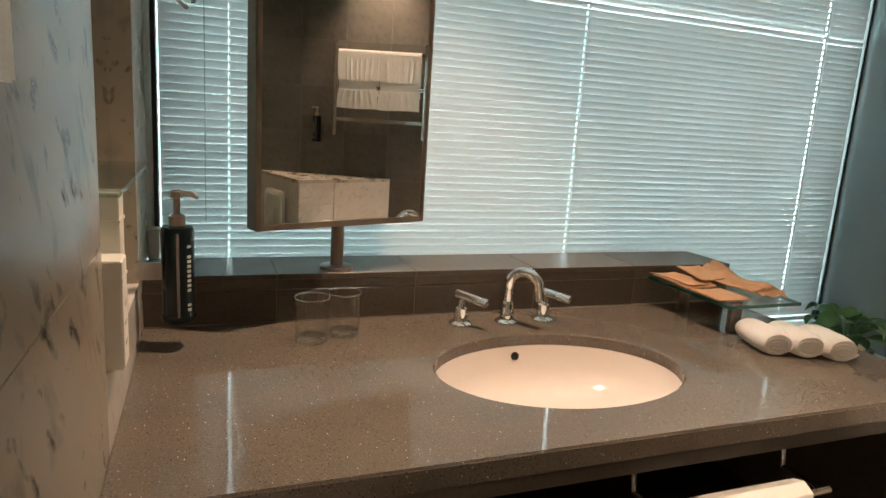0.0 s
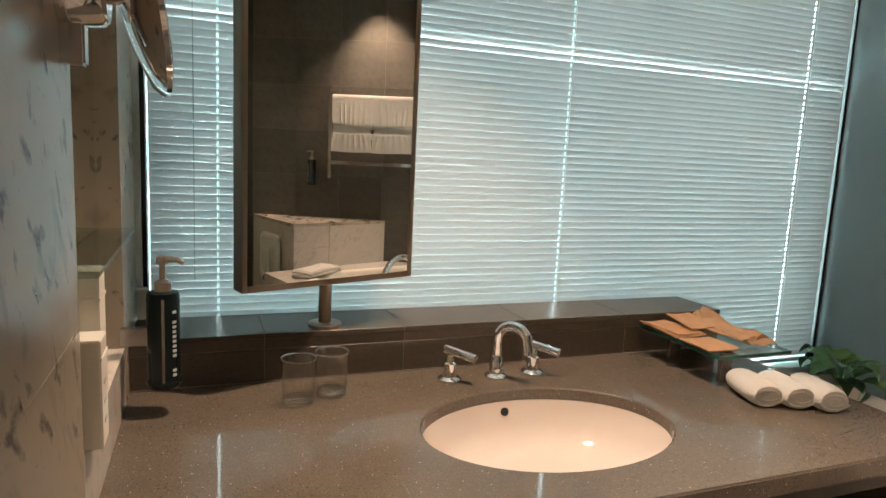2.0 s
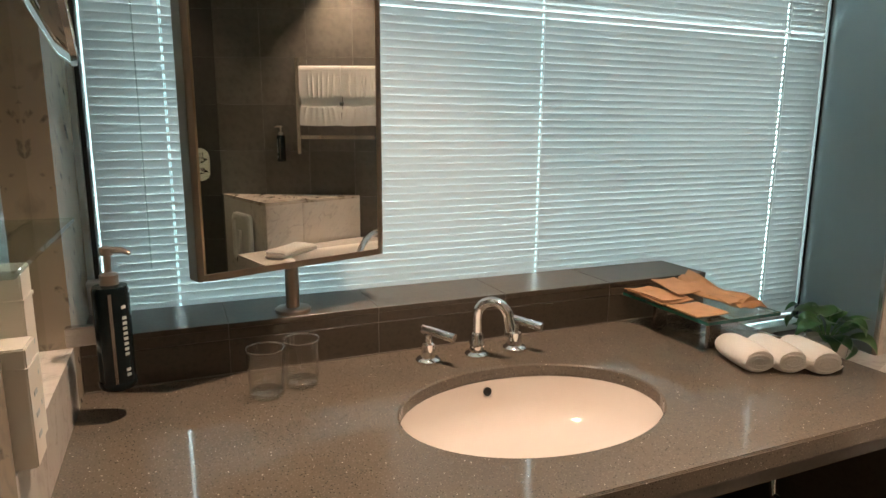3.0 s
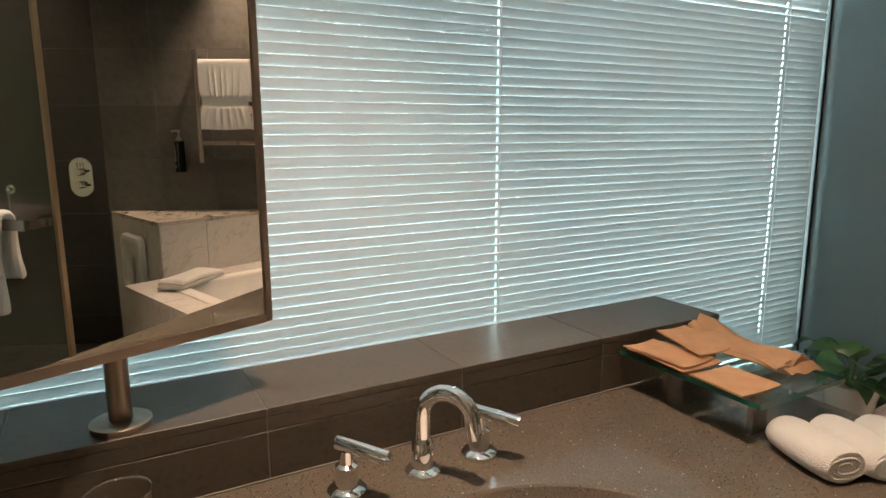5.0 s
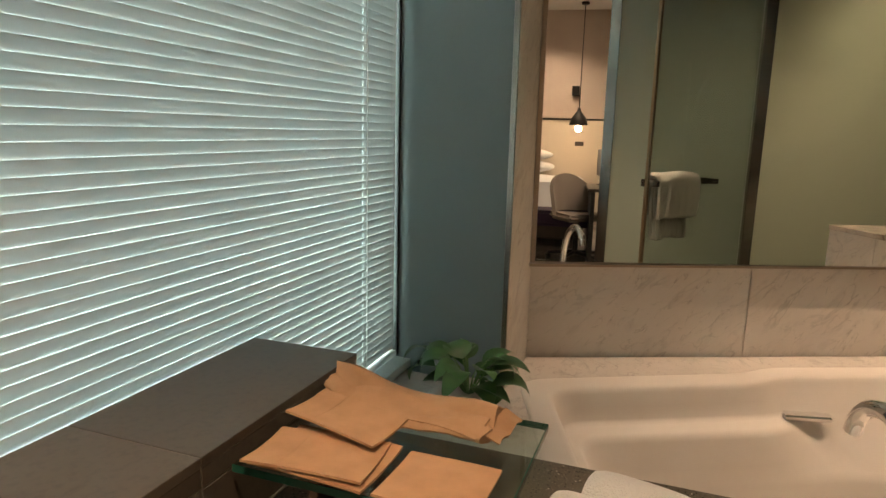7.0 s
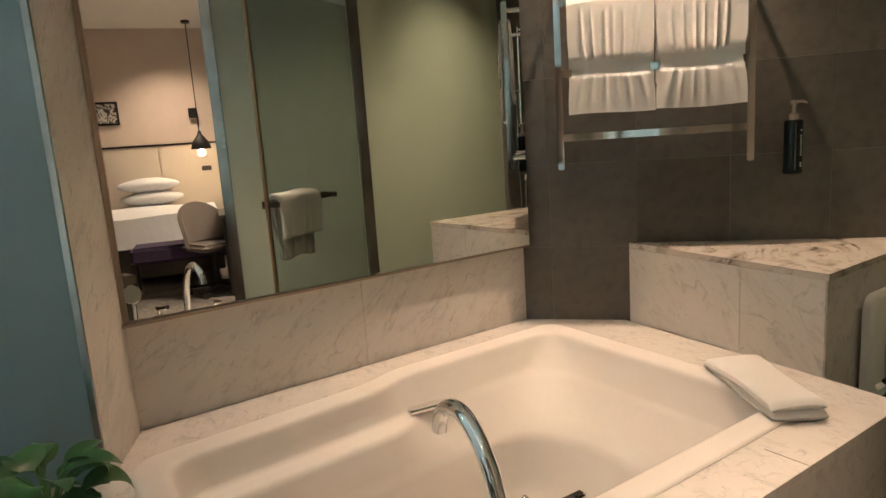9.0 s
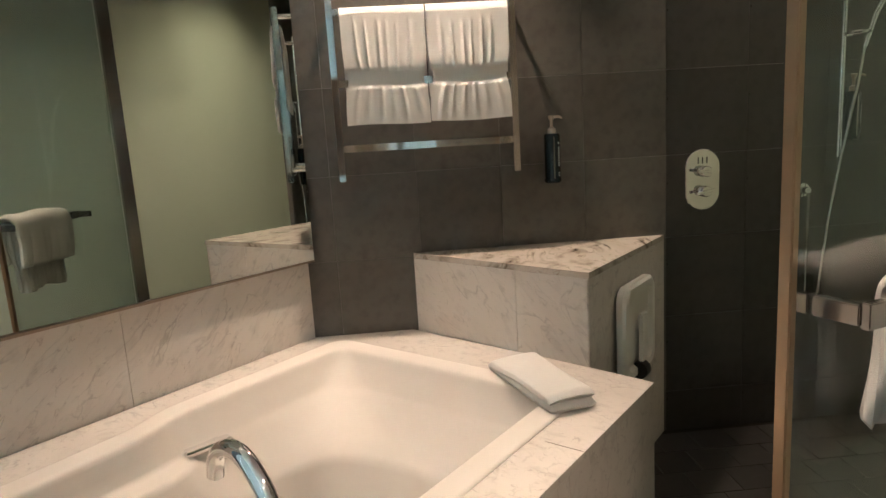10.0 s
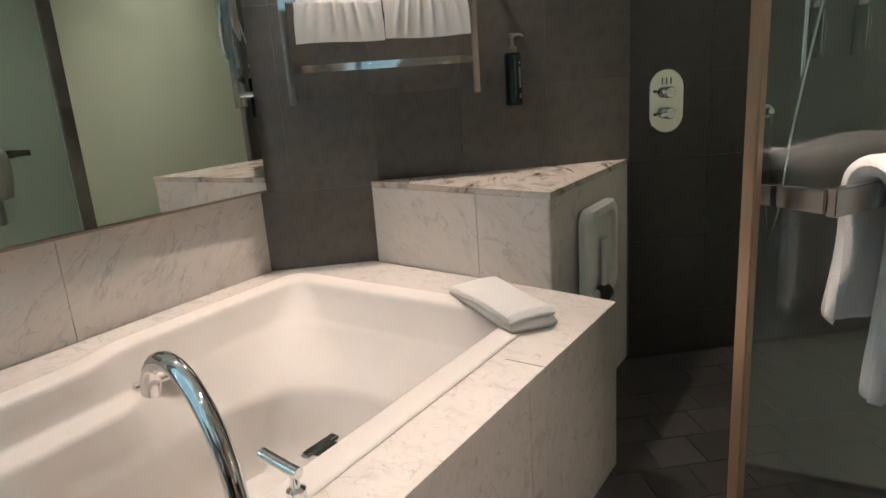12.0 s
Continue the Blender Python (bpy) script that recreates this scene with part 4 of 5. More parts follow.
# folding seat on the shower side of the block
_sa, _sb = Vector(blk_f), Vector(blk_r)
_sd = (_sb - _sa).normalized()
seat = thing("folding_shower_chair", "white plastic folding shower seat folded against the marble", "shower seat", (*(_sa + _sd * 0.36), 0.585), math.degrees(math.atan2(_sd.y, _sd.x)))


def rounded_panel(w, h, t, r=0.05, n=6):
    pts = []
    for sx, sz, a0 in ((1, 1, 0), (-1, 1, 90), (-1, -1, 180), (1, -1, 270)):
        for i in range(n + 1):
            a = radians(a0 + 90 * i / n)
            pts.append((sx * (w / 2 - r) + r * math.cos(a), sz * (h / 2 - r) + r * math.sin(a)))
    def ring(k, y):
        return [(x * k, y, z * k) for x, z in pts]
    return rings([ring(1, 0), ring(1, -t * 0.7), ring(0.94, -t), ring(0.80, -t), ring(0.74, -t * 0.55)], cap0=True, cap1=True)


part("seat_panel", moved(rounded_panel(0.32, 0.35, 0.032), pose(0, -0.012, 0.0)), M_WHITE, seat, smooth=True)
part("support_leg", box(-0.03, 0.03, -0.058, -0.042, -0.16, 0.06, 0.006), M_WHITE, seat)
part("hinge", moved(lathe([(0.032, -0.02), (0.032, 0.02)], 20), pose(-0.02, -0.048, -0.150, 0, 90, 0)), M_BLACK, seat, "black hinge foot", smooth=True)
part("wall_bracket", box(-0.14, 0.14, -0.014, 0.0, -0.20, -0.12), M_STEEL, seat)


def folded_towel():
    t = thing("folded_towel", "white towel folded flat on the marble bath deck", "towel", (2.985, 0.140, D + 0.002), -12.6)
    for k in range(2):
        def f(u, v, k=k):
            wide = 0.140 + 0.032 * u
            low = (1 - 0.45 * step(u, 0.35, 1.0)) * (1 - 0.25 * (2 * v - 1) ** 4)
            sag = 0.004 * math.sin(6 * u + 2 * k) * math.sin(3 * v + k)
            return -0.19 + 0.005 * k + (0.40 - 0.015 * k) * u, (v - 0.5) * wide + 0.012 * u + 0.003 * k, 0.015 + 0.027 * k * low + sag * k
        part("layer", soft_cloth(0.031, 30, 20, f, 0.06, 0.10), M_TOWEL, t, smooth=True)


folded_towel()

# ---- plant in the corner of the deck ----
plant = thing("potted_plant", "small green leafy plant in a pale pot on the marble", "plant", (2.83, 1.93, D))
part("pot", lathe([(0.045, 0), (0.062, 0.004), (0.072, 0.085), (0.066, 0.086), (0.060, 0.07)], 24), M_CERAMIC, plant, smooth=True)
_rng = random.Random(11)


def leaf(length, width, droop):
    bm = bmesh.new()
    n = 9
    mid, le, ri = [], [], []
    for i in range(n + 1):
        t = i / n
        w = width * math.sin(math.pi * min(1.0, t ** 0.7)) ** 0.9 * (1 - 0.25 * t)
        y, z = length * t * math.cos(droop * t), 0.25 * length * t - length * t * t * math.sin(droop) * 0.8
        mid.append(bm.verts.new((0, y, z)))
        le.append(bm.verts.new((-w, y, z + 0.25 * w)))
        ri.append(bm.verts.new((w, y, z + 0.25 * w)))
    for i in range(n):
        bm.faces.new((mid[i], mid[i + 1], le[i + 1], le[i]))
        bm.faces.new((mid[i + 1], mid[i], ri[i], ri[i + 1]))
    bmesh.ops.remove_doubles(bm, verts=bm.verts, dist=0.0002)
    return bm


for k in range(22):
    a = 360 * k / 22 * 3.1 + _rng.uniform(-20, 20)
    up = _rng.uniform(0.08, 0.165)
    out = _rng.uniform(0.03, 0.10)
    base = Vector((out * math.sin(-radians(a)), out * math.cos(radians(a)), up))
    part("stem", tube([(0, 0, 0.06), tuple(base * 0.6 + Vector((0, 0, 0.04))), tuple(base)], 0.0022, 6), M_STEM, plant)
    part("leaf", moved(leaf(_rng.uniform(0.09, 0.16), _rng.uniform(0.028, 0.046), _rng.uniform(0.3, 1.3)), pose(*base, _rng.uniform(-15, 35), _rng.uniform(-25, 25), a)), M_LEAF, plant, smooth=True)

# ---- dark wall: rack, towels, bottle, shower ----
rack = thing("towel_rack", "chrome ladder towel rack on the dark tiled wall", "towel rack", (MB.x, MB.y, 0), WZ)
R0, R1, RO = 0.175, 0.835, -0.10
for _x in (R0, R1):
    part("upright", box(_x - 0.012, _x + 0.012, RO - 0.012, RO + 0.012, 1.17, 1.845, 0.003), M_CHROME, rack)
    for _zz in (1.22, 1.81):
        part("wall_mount", tube([(_x, RO, _zz), (_x, 0.0, _zz)], 0.010, 10), M_CHROME, rack, smooth=True)
for _zz in (1.290, 1.525, 1.775):
    part("bar", box(R0 + 0.012, R1 - 0.012, RO - 0.008, RO + 0.008, _zz - 0.013, _zz + 0.013, 0.003), M_CHROME, rack)


def pleated_towel(s0, w, phase, label):
    p = MB + WD * s0
    t = thing("bath_towel", label, "towel", (p.x, p.y, 0), WZ, "towels on the rack")
    top, bot, rr = 1.790, 1.372, 0.024
    rng = random.Random(int(phase * 10))
    pleats = [(0.20 + 0.115 * k + rng.uniform(-0.02, 0.02), rng.uniform(0.016, 0.026), rng.uniform(0.7, 1.2)) for k in range(6)]
    hems = [(0.14 + 0.14 * k + rng.uniform(-0.03, 0.03), rng.uniform(0.020, 0.034), rng.uniform(0.6, 1.2)) for k in range(6)]

    def f(u, v):
        hgt = top - bot
        s = v * (hgt + 0.30 + math.pi * rr)
        if s < 0.30:
            return u * w, RO + rr, top - rr - 0.30 + s
        if s < 0.30 + math.pi * rr:
            a = (s - 0.30) / rr
            return u * w, RO + rr * math.cos(a), top - rr + rr * math.sin(a)
        q = (s - 0.30 - math.pi * rr) / hgt          # 0 at the bar, 1 at the hem
        upper = step(q, 0.02, 0.24) * (1 - step(q, 0.485, 0.515))
        hem = step(q, 0.655, 0.675) * (1 - 0.8 * step(q, 0.80, 1.0))
        wave = 0.0
        for c, wd, h in pleats:
            wave += upper * h * 0.0082 * math.exp(-((u - c - 0.10 * (q - 0.5) * (c - 0.5) * -2) / wd) ** 2)
        for c, wd, h in hems:
            wave += hem * h * 0.0062 * math.exp(-((u - c - 0.5 * (q - 0.67) * (c - 0.5)) / (wd * (1 + 1.5 * (q - 0.67)))) ** 2)
        proud = 0.004 * step(q, 0.25, 0.47) * (1 - step(q, 0.49, 0.52)) + 0.005 * step(q, 0.65, 0.675)
        pinch = 1 - 0.095 * math.exp(-((q - 0.59) / 0.13) ** 2) + 0.01 * step(q, 0.7, 1.0)
        return (u - 0.5) * w * pinch + 0.5 * w, RO - rr - 0.003 - wave - proud, top - rr - q * (hgt - rr) + 0.003 * math.sin(5 * u + phase)
    part("towel", cloth(0.009, 0, 84, 130, f), M_TOWEL, t, smooth=True)
    return t


pleated_towel(0.212, 0.303, 0.4, "white pleated terry towel hanging over the chrome rack")
pleated_towel(0.5205, 0.297, 2.1, "white pleated terry towel hanging over the chrome rack")
pump_bottle(pose(*on_wall(0.985, 0.048), 1.112, 0, 0, WZ) @ Matrix.Scale(0.86, 4), "dark pump bottle with pale print held on the dark tiled wall")

for _s in (2.205, 2.395):
    pump_bottle(pose(*on_wall(_s, 0.048), 1.205, 0, 0, WZ) @ Matrix.Scale(0.86, 4), "dark pump bottle with pale print held on the shower wall")

mixer = thing("shower_mixer", "oval chrome shower mixer plate with two knobs", "shower mixer", (*on_wall(1.610, 0.0), 1.080), WZ)
_pts = [(0.072 * math.cos(a), 0.072 * math.sin(a) + (0.052 if math.sin(a) >= 0 else -0.052)) for a in [2 * math.pi * i / 40 for i in range(40)]]
part("plate", rings([[(x, 0, z) for x, z in _pts], [(x, -0.008, z) for x, z in _pts], [(x * 0.96, -0.011, z * 0.97) for x, z in _pts]], cap0=True, cap1=True), M_CHROME, mixer)
for _zz in (0.035, -0.045):
    knob = part("knob", moved(lathe([(0.023, 0), (0.023, 0.035), (0.019, 0.040)], 24), pose(0, -0.010, _zz, 90, 0, 0)), M_CHROME, mixer, smooth=True)
    part("lever", moved(box(-0.040, 0.040, -0.006, 0.006, -0.006, 0.006, 0.002), pose(0, -0.046, _zz, 0, 8 if _zz > 0 else -10, 0)), M_CHROME, knob)
part("marks", joined(*[box(-0.022 + 0.018 * k, -0.018 + 0.018 * k, -0.0125, -0.0112, 0.066, 0.092) for k in range(3)]), M_BLACK, mixer)

sh = thing("hand_shower_set", "chrome shower rail with hand shower and hose on the dark wall", "shower", (MB.x, MB.y, 0), WZ)
part("rail", tube([(2.15, -0.055, 1.14), (2.15, -0.055, 2.05)], 0.011, 14), M_CHROME, sh, smooth=True)
for _zz in (1.16, 2.03):
    part("rail_mount", tube([(2.15, -0.055, _zz), (2.15, 0.0, _zz)], 0.010, 10), M_CHROME, sh, smooth=True)
part("holder_ring", moved(rings([circle(0.045, -0.006, 28), circle(0.050, 0.0, 28), circle(0.045, 0.006, 28), circle(0.041, 0.0, 28), circle(0.045, -0.006, 28)]), pose(2.19, -0.075, 1.615, 0, 0, 0)), M_CHROME, sh, smooth=True)
part("hand_shower", joined(tube([(2.215, -0.085, 1.56), (2.235, -0.11, 1.68), (2.275, -0.15, 1.80)], [0.010, 0.012, 0.013], 12), moved(lathe([(0.014, -0.02), (0.055, -0.006), (0.057, 0.004), (0.050, 0.008)], 28), pose(2.295, -0.17, 1.835, 40, 60, 0))), M_CHROME, sh, smooth=True)
part("wall_outlet", moved(lathe([(0.028, 0), (0.028, 0.008), (0.016, 0.012), (0.013, 0.04)], 20), pose(2.04, 0, 1.01, 90, 0, 0)), M_CHROME, sh, smooth=True)
part("hose", tube([(2.04, -0.04, 1.00), (2.035, -0.045, 0.85), (2.025, -0.06, 0.60), (2.04, -0.07, 0.48), (2.07, -0.075, 0.60), (2.10, -0.08, 0.90), (2.14, -0.085, 1.15), (2.195, -0.085, 1.42), (2.215, -0.085, 1.56)], 0.0065, 8), M_STEEL, sh, smooth=True)

# ---- glass: shower door, partitions ----
GE, GD = Vector((2.142, 0.297)), Vector((-0.1031, -0.9947))
GZ = math.degrees(math.atan2(GD.y, GD.x))
door = thing("door_1", "clear glass shower door with a gold edge profile and a chrome towel bar", "door", (GE.x, GE.y, 0), GZ, kind="structure")
part("glass_pane", box(0.014, 0.96, -0.004, 0.004, 0.015, 2.25), M_GLASS, door)
part("edge_profile", joined(box(-0.007, 0.007, -0.012, 0.012, 0.01, 2.26, 0.002), box(0.0072, 0.014, -0.007, 0.007, 0.01, 2.26)), M_BRASS, door, "gold metal edge profile")
hb = part("towel_bar", box(0.06, 0.68, -0.098, -0.082, 0.975, 1.018, 0.002), M_STEEL, door, "square chrome towel bar")
for _x in (0.055, 0.665):
    part("bar_mount", box(_x, _x + 0.020, -0.083, -0.004, 0.980, 1.014, 0.002), M_STEEL, hb)
part("inner_knob", box(0.055, 0.080, 0.004, 0.030, 0.980, 1.014, 0.002), M_STEEL, door)
dt = thing("bath_towel_door", "white terry towel hanging over the bar of the glass door", "towel", (GE.x, GE.y, 0), GZ)
dt.name = "hanging_towel"


def door_towel(u, v):
    """The thick outer fold: down to the same height on both sides of the bar."""
    r, top, fr, bk = 0.038, 1.042, 0.215, 0.235
    s = v * (fr + bk + math.pi * r)
    x = 0.155 + 0.40 * u + 0.012 * math.sin(7 * v)
    ripple = 0.013 * math.sin(2 * math.pi * (u * 3.1 + 0.2 * math.sin(5 * u))) + 0.005 * math.sin(2 * math.pi * u * 8.3 + 4 * v)
    if s < bk:
        q = 1 - s / bk
        return x, -0.090 + r + ripple * q + 0.004 * math.sin(9 * u), top - r - bk + s
    if s < bk + math.pi * r:
        a = (s - bk) / r
        return x, -0.090 + r * math.cos(a), top - r + r * math.sin(a) - 0.005 * math.sin(8 * u) * math.sin(a)
    q = (s - bk - math.pi * r) / fr
    return x, -0.090 - r - ripple * q - 0.010 * math.sin(math.pi * q), top - r - q * fr


def door_towel_tail(u, v):
    """The inner length, hanging lower in narrow ruffles."""
    q = v
    x = 0.175 + 0.34 * u + 0.03 * q * (0.5 - u)
    ruffle = 0.014 * math.sin(2 * math.pi * (u * 6.3 + 0.25 * math.sin(6 * u))) + 0.007 * math.sin(2 * math.pi * u * 15 + 2 + q)
    return x, -0.104 - ruffle * (0.25 + 0.75 * q) - 0.006 * math.sin(5 * q), 1.02 - q * (0.385 + 0.012 * math.sin(9 * u))


part("outer_fold", soft_cloth(0.036, 44, 60, door_towel, 0.06, 0.045), M_TOWEL, dt, smooth=True)
part("hanging_end", soft_cloth(0.022, 90, 30, door_towel_tail, 0.05, 0.06), M_TOWEL, dt, smooth=True)


def panel_between(name, a, b, mat, label, z1=2.61):
    a, b = Vector(a), Vector(b)
    t = thing(name, label, "partition", (a.x, a.y, 0), math.degrees(math.atan2(b.y - a.y, b.x - a.x)), kind="structure")
    part("glass_pane", box(0.03, (b - a).length - 0.03, -0.005, 0.005, 0.02, z1), mat, t)
    part("bottom_rail", box(0.03, (b - a).length - 0.03, -0.012, 0.012, 0.0, 0.02), M_STEEL, t)
    return t


panel_between("wall_shower_glass", (2.035, -0.735), (2.25, -2.50), M_FROST, "green frosted glass panel closing the shower")
panel_between("wall_entry_glass", (1.31, -0.09), (2.035, -0.735), M_FROST2, "grey frosted glass panel beside the bathroom entry")
for _p, _r in (((2.035, -0.735), -60), ((1.31, -0.09), -41)):
    post = thing("glass_post", "polished steel post between the glass panels", "post", (*_p, 0), _r, kind="structure")
    part("post_body", box(-0.035, 0.035, -0.035, 0.035, 0.0, CEIL - 0.001, 0.004), M_STEEL, post)
    part("cap", box(-0.04, 0.04, -0.04, 0.04, 0.0, 0.02), M_STEEL, post)

# ceiling downlights
for _x, _y, _w2, _a2 in SPOTS:
    dl = thing("downlight", "round recessed ceiling downlight with a white ring", "lamp", (_x, _y, CEIL))
    part("ring", rings([circle(0.052, 0.0, 28), circle(0.052, -0.004, 28), circle(0.040, -0.005, 28), circle(0.038, 0.0, 28)]), M_WHITE, dl)

# ---- bedroom, seen in the mirror ----
HZ = math.degrees(math.atan2(0.81, -0.586))
HX, HY = -2.66, -2.06
HB = pose(HX, HY, 0, 0, 0, HZ)


def bed_thing(name, label, category, x, y, z, rz=0.0, group=""):
    t = thing(name, label, category, group=group)
    t.matrix_world = HB @ pose(x, y, z, 0, 0, rz)
    return t


hw = bed_thing("wall_headboard", "papered bedroom wall with an upholstered lower panel", "wall", 0, 0, 0)
tagged(hw, kind="structure")
part("wall_core", box(-2.6, 2.6, 0.02, 0.2, 0, 2.95), M_PLASTER, hw)
for _a in (-2.0, -0.98, -0.10, 1.12):
    part("headboard_panel", box(_a + 0.004, _a + (0.87 if _a == -0.98 else 1.21 if _a == -0.10 else 1.01) - 0.004, -0.03, 0.02, 0.1, 1.46, 0.006), M_PANEL, hw)
part("dark_rail", box(-2.0, 2.3, -0.045, 0.02, 1.462, 1.485, 0.002), M_BLACK, hw)
part("socket", box(-0.72, -0.60, -0.036, -0.028, 1.11, 1.17, 0.002), M_DARKWOOD, hw)
pic = bed_thing("framed_picture", "black-framed patterned black and white picture on the wall", "picture", 0.52, 0.02, 1.90)
part("frame", joined(box(-0.22, 0.22, -0.03, 0, -0.145, -0.12), box(-0.22, 0.22, -0.03, 0, 0.12, 0.145), box(-0.22, -0.195, -0.03, 0, -0.12, 0.12), box(0.195, 0.22, -0.03, 0, -0.12, 0.12)), M_BLACK, pic)
M_PRINTED = material("patterned_print", (0.55, 0.52, 0.50), 0.6, layers=[(26, (0.03, 0.03, 0.03), 0.49, 0.51, 1.5)])
part("print", box(-0.195, 0.195, -0.015, 0, -0.12, 0.12), M_PRINTED, pic)
sp = bed_thing("wall_speaker", "small black box on the bedroom wall", "speaker", -0.57, 0.02, 1.86)
part("body", box(-0.05, 0.05, -0.05, 0, -0.065, 0.065, 0.004), M_BLACK, sp)
pl = bed_thing("pendant_lamp", "black dome pendant lamp with a warm bulb on a long cable", "lamp", -0.62, -0.50, 0)
part("shade", rings([circle(r, z, 28) for r, z in ((0.018, 1.61), (0.026, 1.57), (0.060, 1.53), (0.098, 1.475), (0.12, 1.40), (0.12, 1.39), (0.117, 1.39), (0.095, 1.47), (0.055, 1.52), (0.02, 1.56))], cap0=True, cap1=True), M_BLACK, pl, smooth=True)
part("bulb", lathe([(0.02, 1.48), (0.05, 1.455), (0.070, 1.425), (0.070, 1.408), (0.03, 1.400)], 20), M_BULB, pl, smooth=True)
part("cable", tube([(0, 0, 1.59), (0, 0, BED_CEIL)], 0.006, 8), M_BLACK, pl)
part("ceiling_cup", lathe([(0.05, BED_CEIL - 0.03), (0.05, BED_CEIL)], 20), M_BLACK, pl)
_lp = HB @ Vector((-0.62, -0.50, 1.345))
lamp("pendant_light", "POINT", Matrix.Translation(_lp), 9, (1.0, 0.68, 0.40), soft=0.04)
bed = bed_thing("bed", "double bed with white linen and a dark base", "bed", 0.30, -0.05, 0)
part("base", box(-1.0, 1.0, -2.05, 0, 0.12, 0.42, 0.01), M_DARKWOOD, bed)
part("mattress", box(-1.02, 1.02, -2.08, 0, 0.42, 0.68, 0.06, 4), M_LINEN, bed, smooth=True)


def duvet(u, v):
    x, y = -1.07 + 2.14 * u, -2.14 + 1.50 * v
    edge = max(0.0, abs(u - 0.5) - 0.46) / 0.04
    front = max(0.0, 0.05 - v) / 0.05
    return x, y, 0.735 + 0.012 * math.sin(9 * u + 4 * v) + 0.010 * math.sin(13 * v) - 0.28 * max(edge, front)


part("duvet", cloth(0.03, 0, 50, 40, duvet), M_LINEN, bed, smooth=True)


def pillow(x, y, z, rz):
    p = bed_thing("pillow", "plump white pillow stacked on the bed", "pillow", x, y, z, rz, "pillows")
    n = 28
    loops = []
    for k in range(9):
        t = -1 + 2 * k / 8
        h = 0.085 * t
        w = (1 - abs(t) ** 2.6 * 0.55)
        loops.append([(0.36 * w * math.copysign(abs(math.cos(a)) ** 0.55, math.cos(a)), 0.24 * w * math.copysign(abs(math.sin(a)) ** 0.55, math.sin(a)), h * (1 - 0.25 * abs(math.cos(a)) ** 4)) for a in [2 * math.pi * i / n for i in range(n)]])
    part("cushion", rings(loops, cap0=True, cap1=True), M_LINEN, p, smooth=True)


pillow(0.02, -0.36, 0.83, 2)
pillow(0.05, -0.33, 0.99, -4)
bench = bed_thing("bench", "purple upholstered bench at the foot of the bed", "bench", -0.25, -2.48, 0)
part("seat", box(-0.50, 0.38, -0.20, 0.20, 0.34, 0.50, 0.03, 3), M_PURPLE, bench, smooth=True)
for _x in (-0.5, 0.37):
    for _y in (-0.16, 0.16):
        part("leg", box(_x - 0.02, _x + 0.02, _y - 0.02, _y + 0.02, 0, 0.36), M_BLACK, bench)
desk = bed_thing("desk", "dark wooden desk beside the chair", "desk", -0.98, -2.60, 0)
part("desktop", box(-0.55, 0.30, -0.40, 0.35, 0.735, 0.765, 0.004), M_DARKWOOD, desk)
for _x in (-0.5, 0.25):
    part("leg", box(_x - 0.02, _x + 0.02, -0.36, 0.30, 0, 0.735), M_BLACK, desk)
vase = bed_thing("desk_lamp", "white cylindrical lamp standing on the desk", "lamp", -0.84, -2.45, 0.765)
part("shade", lathe([(0.055, 0.10), (0.06, 0.11), (0.06, 0.36), (0.055, 0.365)], 24), M_LINEN, vase, smooth=True)
part("foot", lathe([(0.06, 0), (0.05, 0.01), (0.012, 0.02), (0.012, 0.11)], 20), M_STEEL, vase, smooth=True)
oc = bed_thing("office_chair", "taupe leather shell chair on a black five-star castor base", "chair", -0.60, -2.70, 0, 150)
part("seat", box(-0.23, 0.23, -0.22, 0.22, 0.43, 0.50, 0.03, 3), M_CHAIR, oc, smooth=True)


def back_shell(u, v):
    a = (u - 0.5) * 2.4
    r = 0.25 + 0.02 * v
    return r * math.sin(a), -r * math.cos(a) + 0.02 - 0.05 * v, 0.45 + 0.42 * v - 0.16 * v * abs(2 * u - 1) ** 2


part("backrest", cloth(0.035, 0, 24, 12, back_shell), M_CHAIR, oc, smooth=True)
part("column", tube([(0, 0, 0.08), (0, 0, 0.43)], 0.028, 14), M_BLACK, oc, smooth=True)
for k in range(5):
    a = 2 * math.pi * k / 5
    leg = part("leg", tube([(0, 0, 0.10), (0.27 * math.cos(a), 0.27 * math.sin(a), 0.075)], [0.022, 0.014], 10), M_BLACK, oc, smooth=True)
    part("castor", moved(lathe([(0.03, -0.018), (0.03, 0.018)], 16), pose(0.27 * math.cos(a), 0.27 * math.sin(a), 0.03, 90, 0, 30 * k)), M_BLACK, leg, smooth=True)


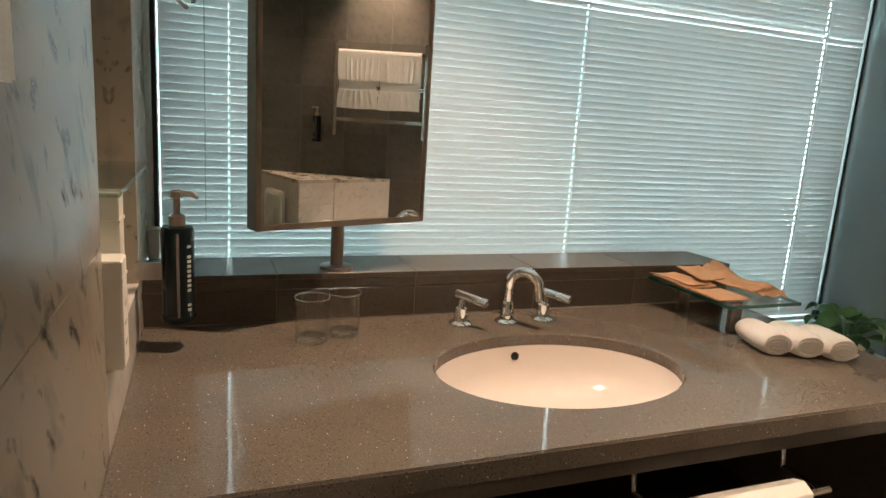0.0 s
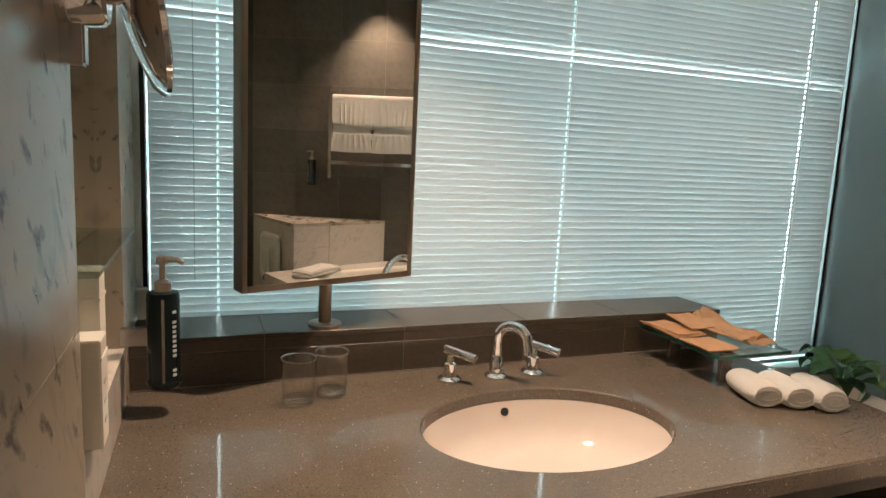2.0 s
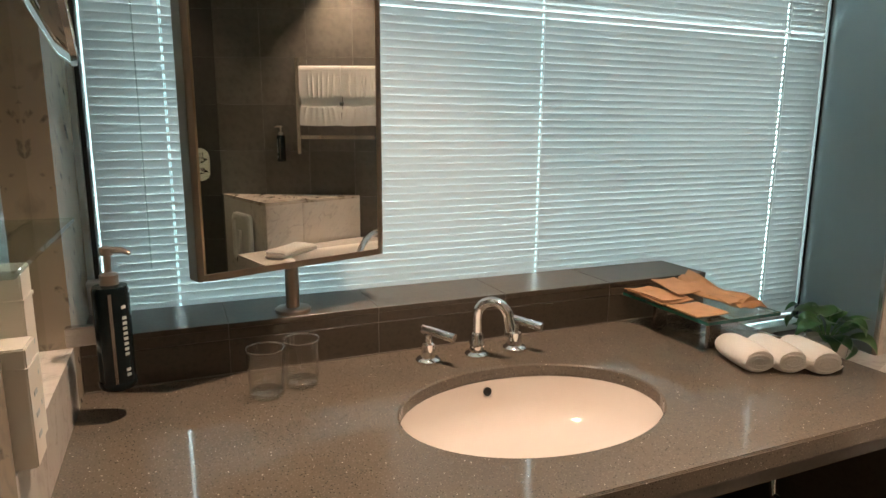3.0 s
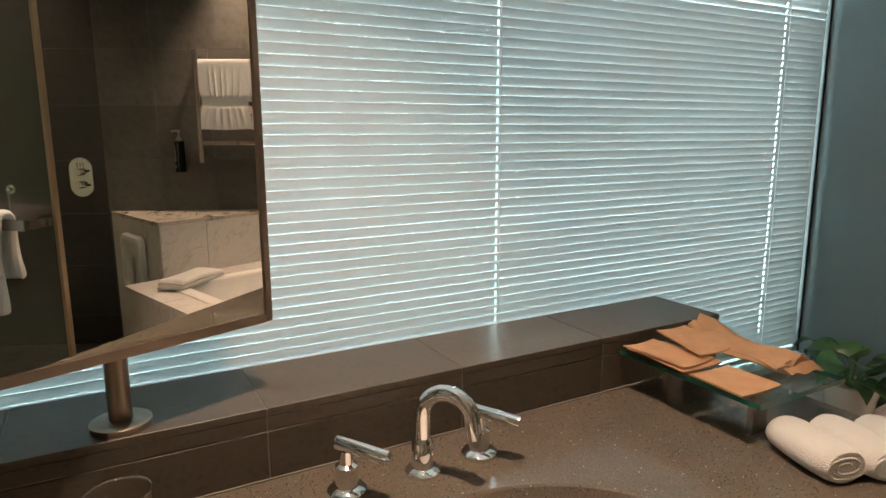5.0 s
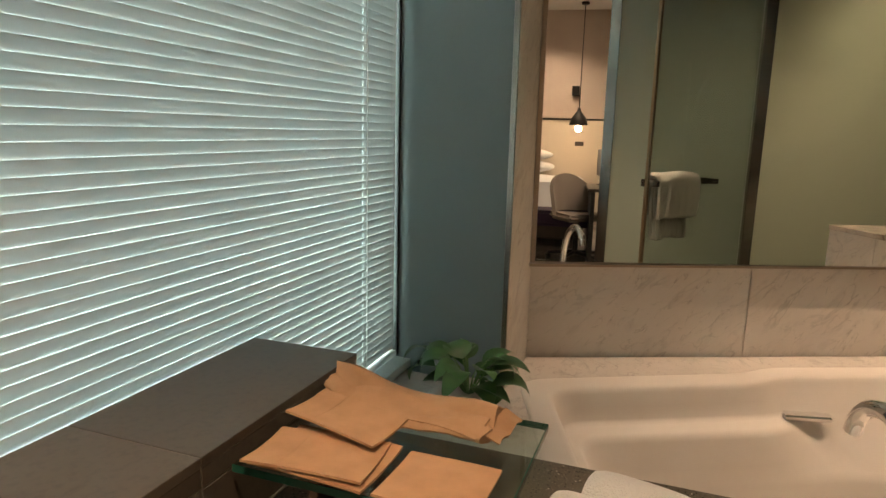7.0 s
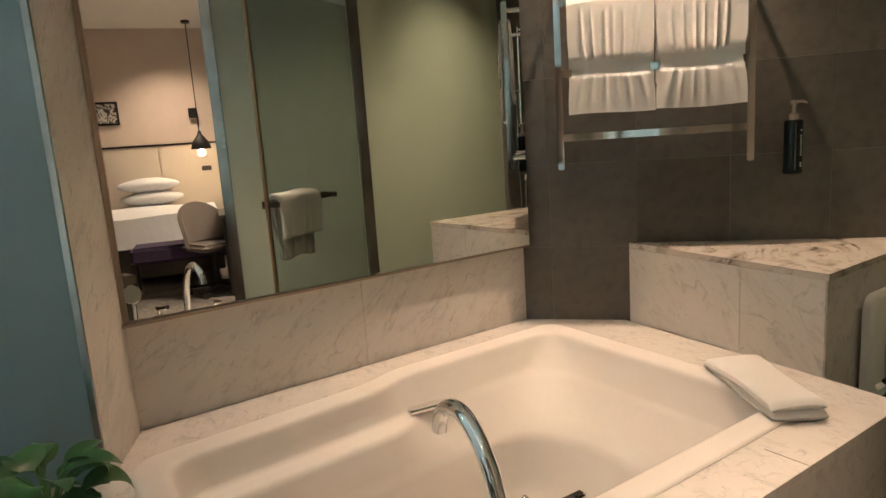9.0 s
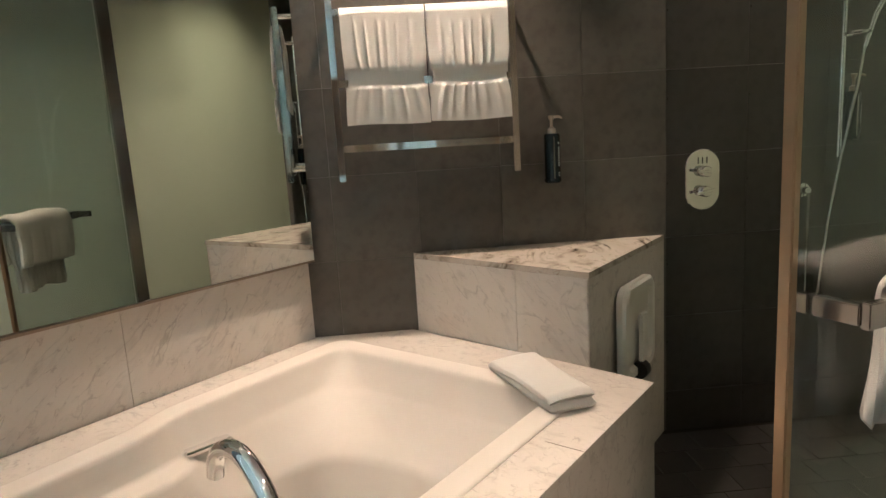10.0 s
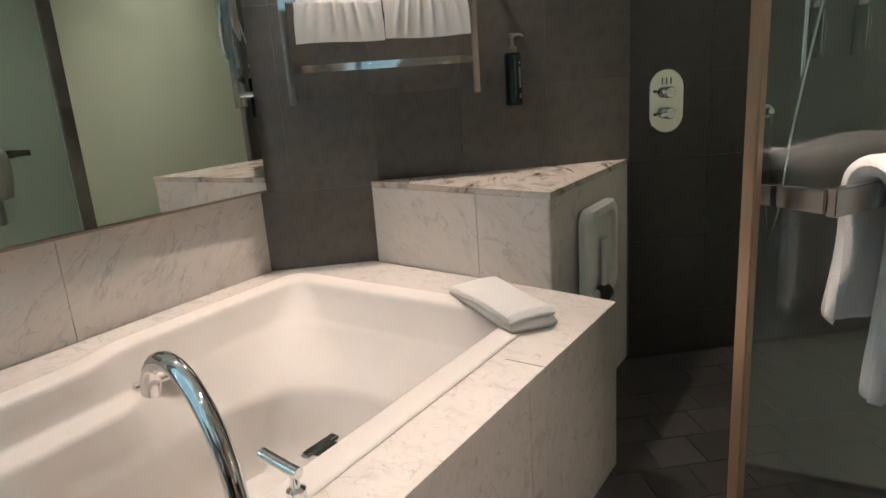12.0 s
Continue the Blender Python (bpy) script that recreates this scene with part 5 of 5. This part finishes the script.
# ---- tiles: ledge, dark wall, shower floor ----
def tiles(name, parent, m, cells, thick, mat, bevel=0.0008):
    """Flat tiles as parts; cells are (x0, x1, z0, z1) in the plane y = 0 of m, proud towards -y."""
    made = {}
    for x0, x1, z0, z1 in cells:
        w, h = round(x1 - x0, 4), round(z1 - z0, 4)
        if w < 0.01 or h < 0.01:
            continue
        if (w, h) not in made:
            bm = box(-w / 2, w / 2, -thick, 0, -h / 2, h / 2)
            bmesh.ops.bevel(bm, geom=[e for e in bm.edges if all(v.co.y < -thick / 2 for v in e.verts)], offset=bevel, segments=1, affect="EDGES")
            made[w, h] = part(name, bm, mat, parent)
            ob = made[w, h]
        else:
            ob = new(name, made[w, h].data)
            ob.parent = parent
        ob.matrix_basis = m @ pose((x0 + x1) / 2, 0, (z0 + z1) / 2)


G = 0.0012
_xs = [0.516, 0.816, 1.175, 1.535, 1.880, 2.249]
ledge_tiles = thing("ledge_tiles", "dark stone tiles cladding the window ledge", "tiles", kind="structure")
tiles("tile", ledge_tiles, pose(0, 0, LEDGE - 0.0125, -90, 0, 0), [(a + G, b - G, 1.9445, 2.145) for a, b in zip(_xs, _xs[1:])], 0.0125, M_BASALT)
tiles("tile", ledge_tiles, pose(0, 1.957, 0), [(a + G, b - G, z0, z1) for a, b in zip(_xs, _xs[1:]) for z0, z1 in ((0.7945, 0.8765), (0.8785, LEDGE - 0.0135))], 0.0122, M_BASALT)
tiles("tile", ledge_tiles, pose(2.2365, 0, 0, 0, 0, 90), [(1.958, 2.145, 0.548, LEDGE - 0.0135)], 0.0122, M_BASALT)

_cols = [-0.0] + [0.115 + 0.3365 * k for k in range(11)]
_rowsz = [0.0, 0.18, 0.515, 0.851, 1.187, 1.522, 1.858, 2.194, 2.53, CEIL]
H = 0.0004
# columns past the marble block take the darkened copy, shade held in its colour
for _span, _stone in ((_cols[:6], M_WALLTILE), (_cols[5:], M_WALLTILE_SHADED)):
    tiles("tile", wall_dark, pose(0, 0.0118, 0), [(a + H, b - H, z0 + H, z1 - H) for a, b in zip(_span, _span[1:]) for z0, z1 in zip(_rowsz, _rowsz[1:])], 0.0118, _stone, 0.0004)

# shower floor tiles run with the dark wall
_fm = pose(*on_wall(0.6, 0.0), -0.012, 0, 0, WZ) @ pose(0, 0, 0, -90, 0, 0)
_cells = []
for i in range(15):
    for j in range(10):
        x0, y0 = -0.3 + 0.155 * i + (0.0775 if j % 2 else 0), -0.18 - 0.155 * j
        c = _fm @ Vector((x0 + 0.0775, 0, y0 + 0.0775))
        _cells.append((x0 + 0.0018, x0 + 0.155 - 0.0018, y0 + 0.0018, y0 + 0.155 - 0.0018))
tiles("tile", floor, _fm, _cells, 0.0118, M_FLOORTILE)
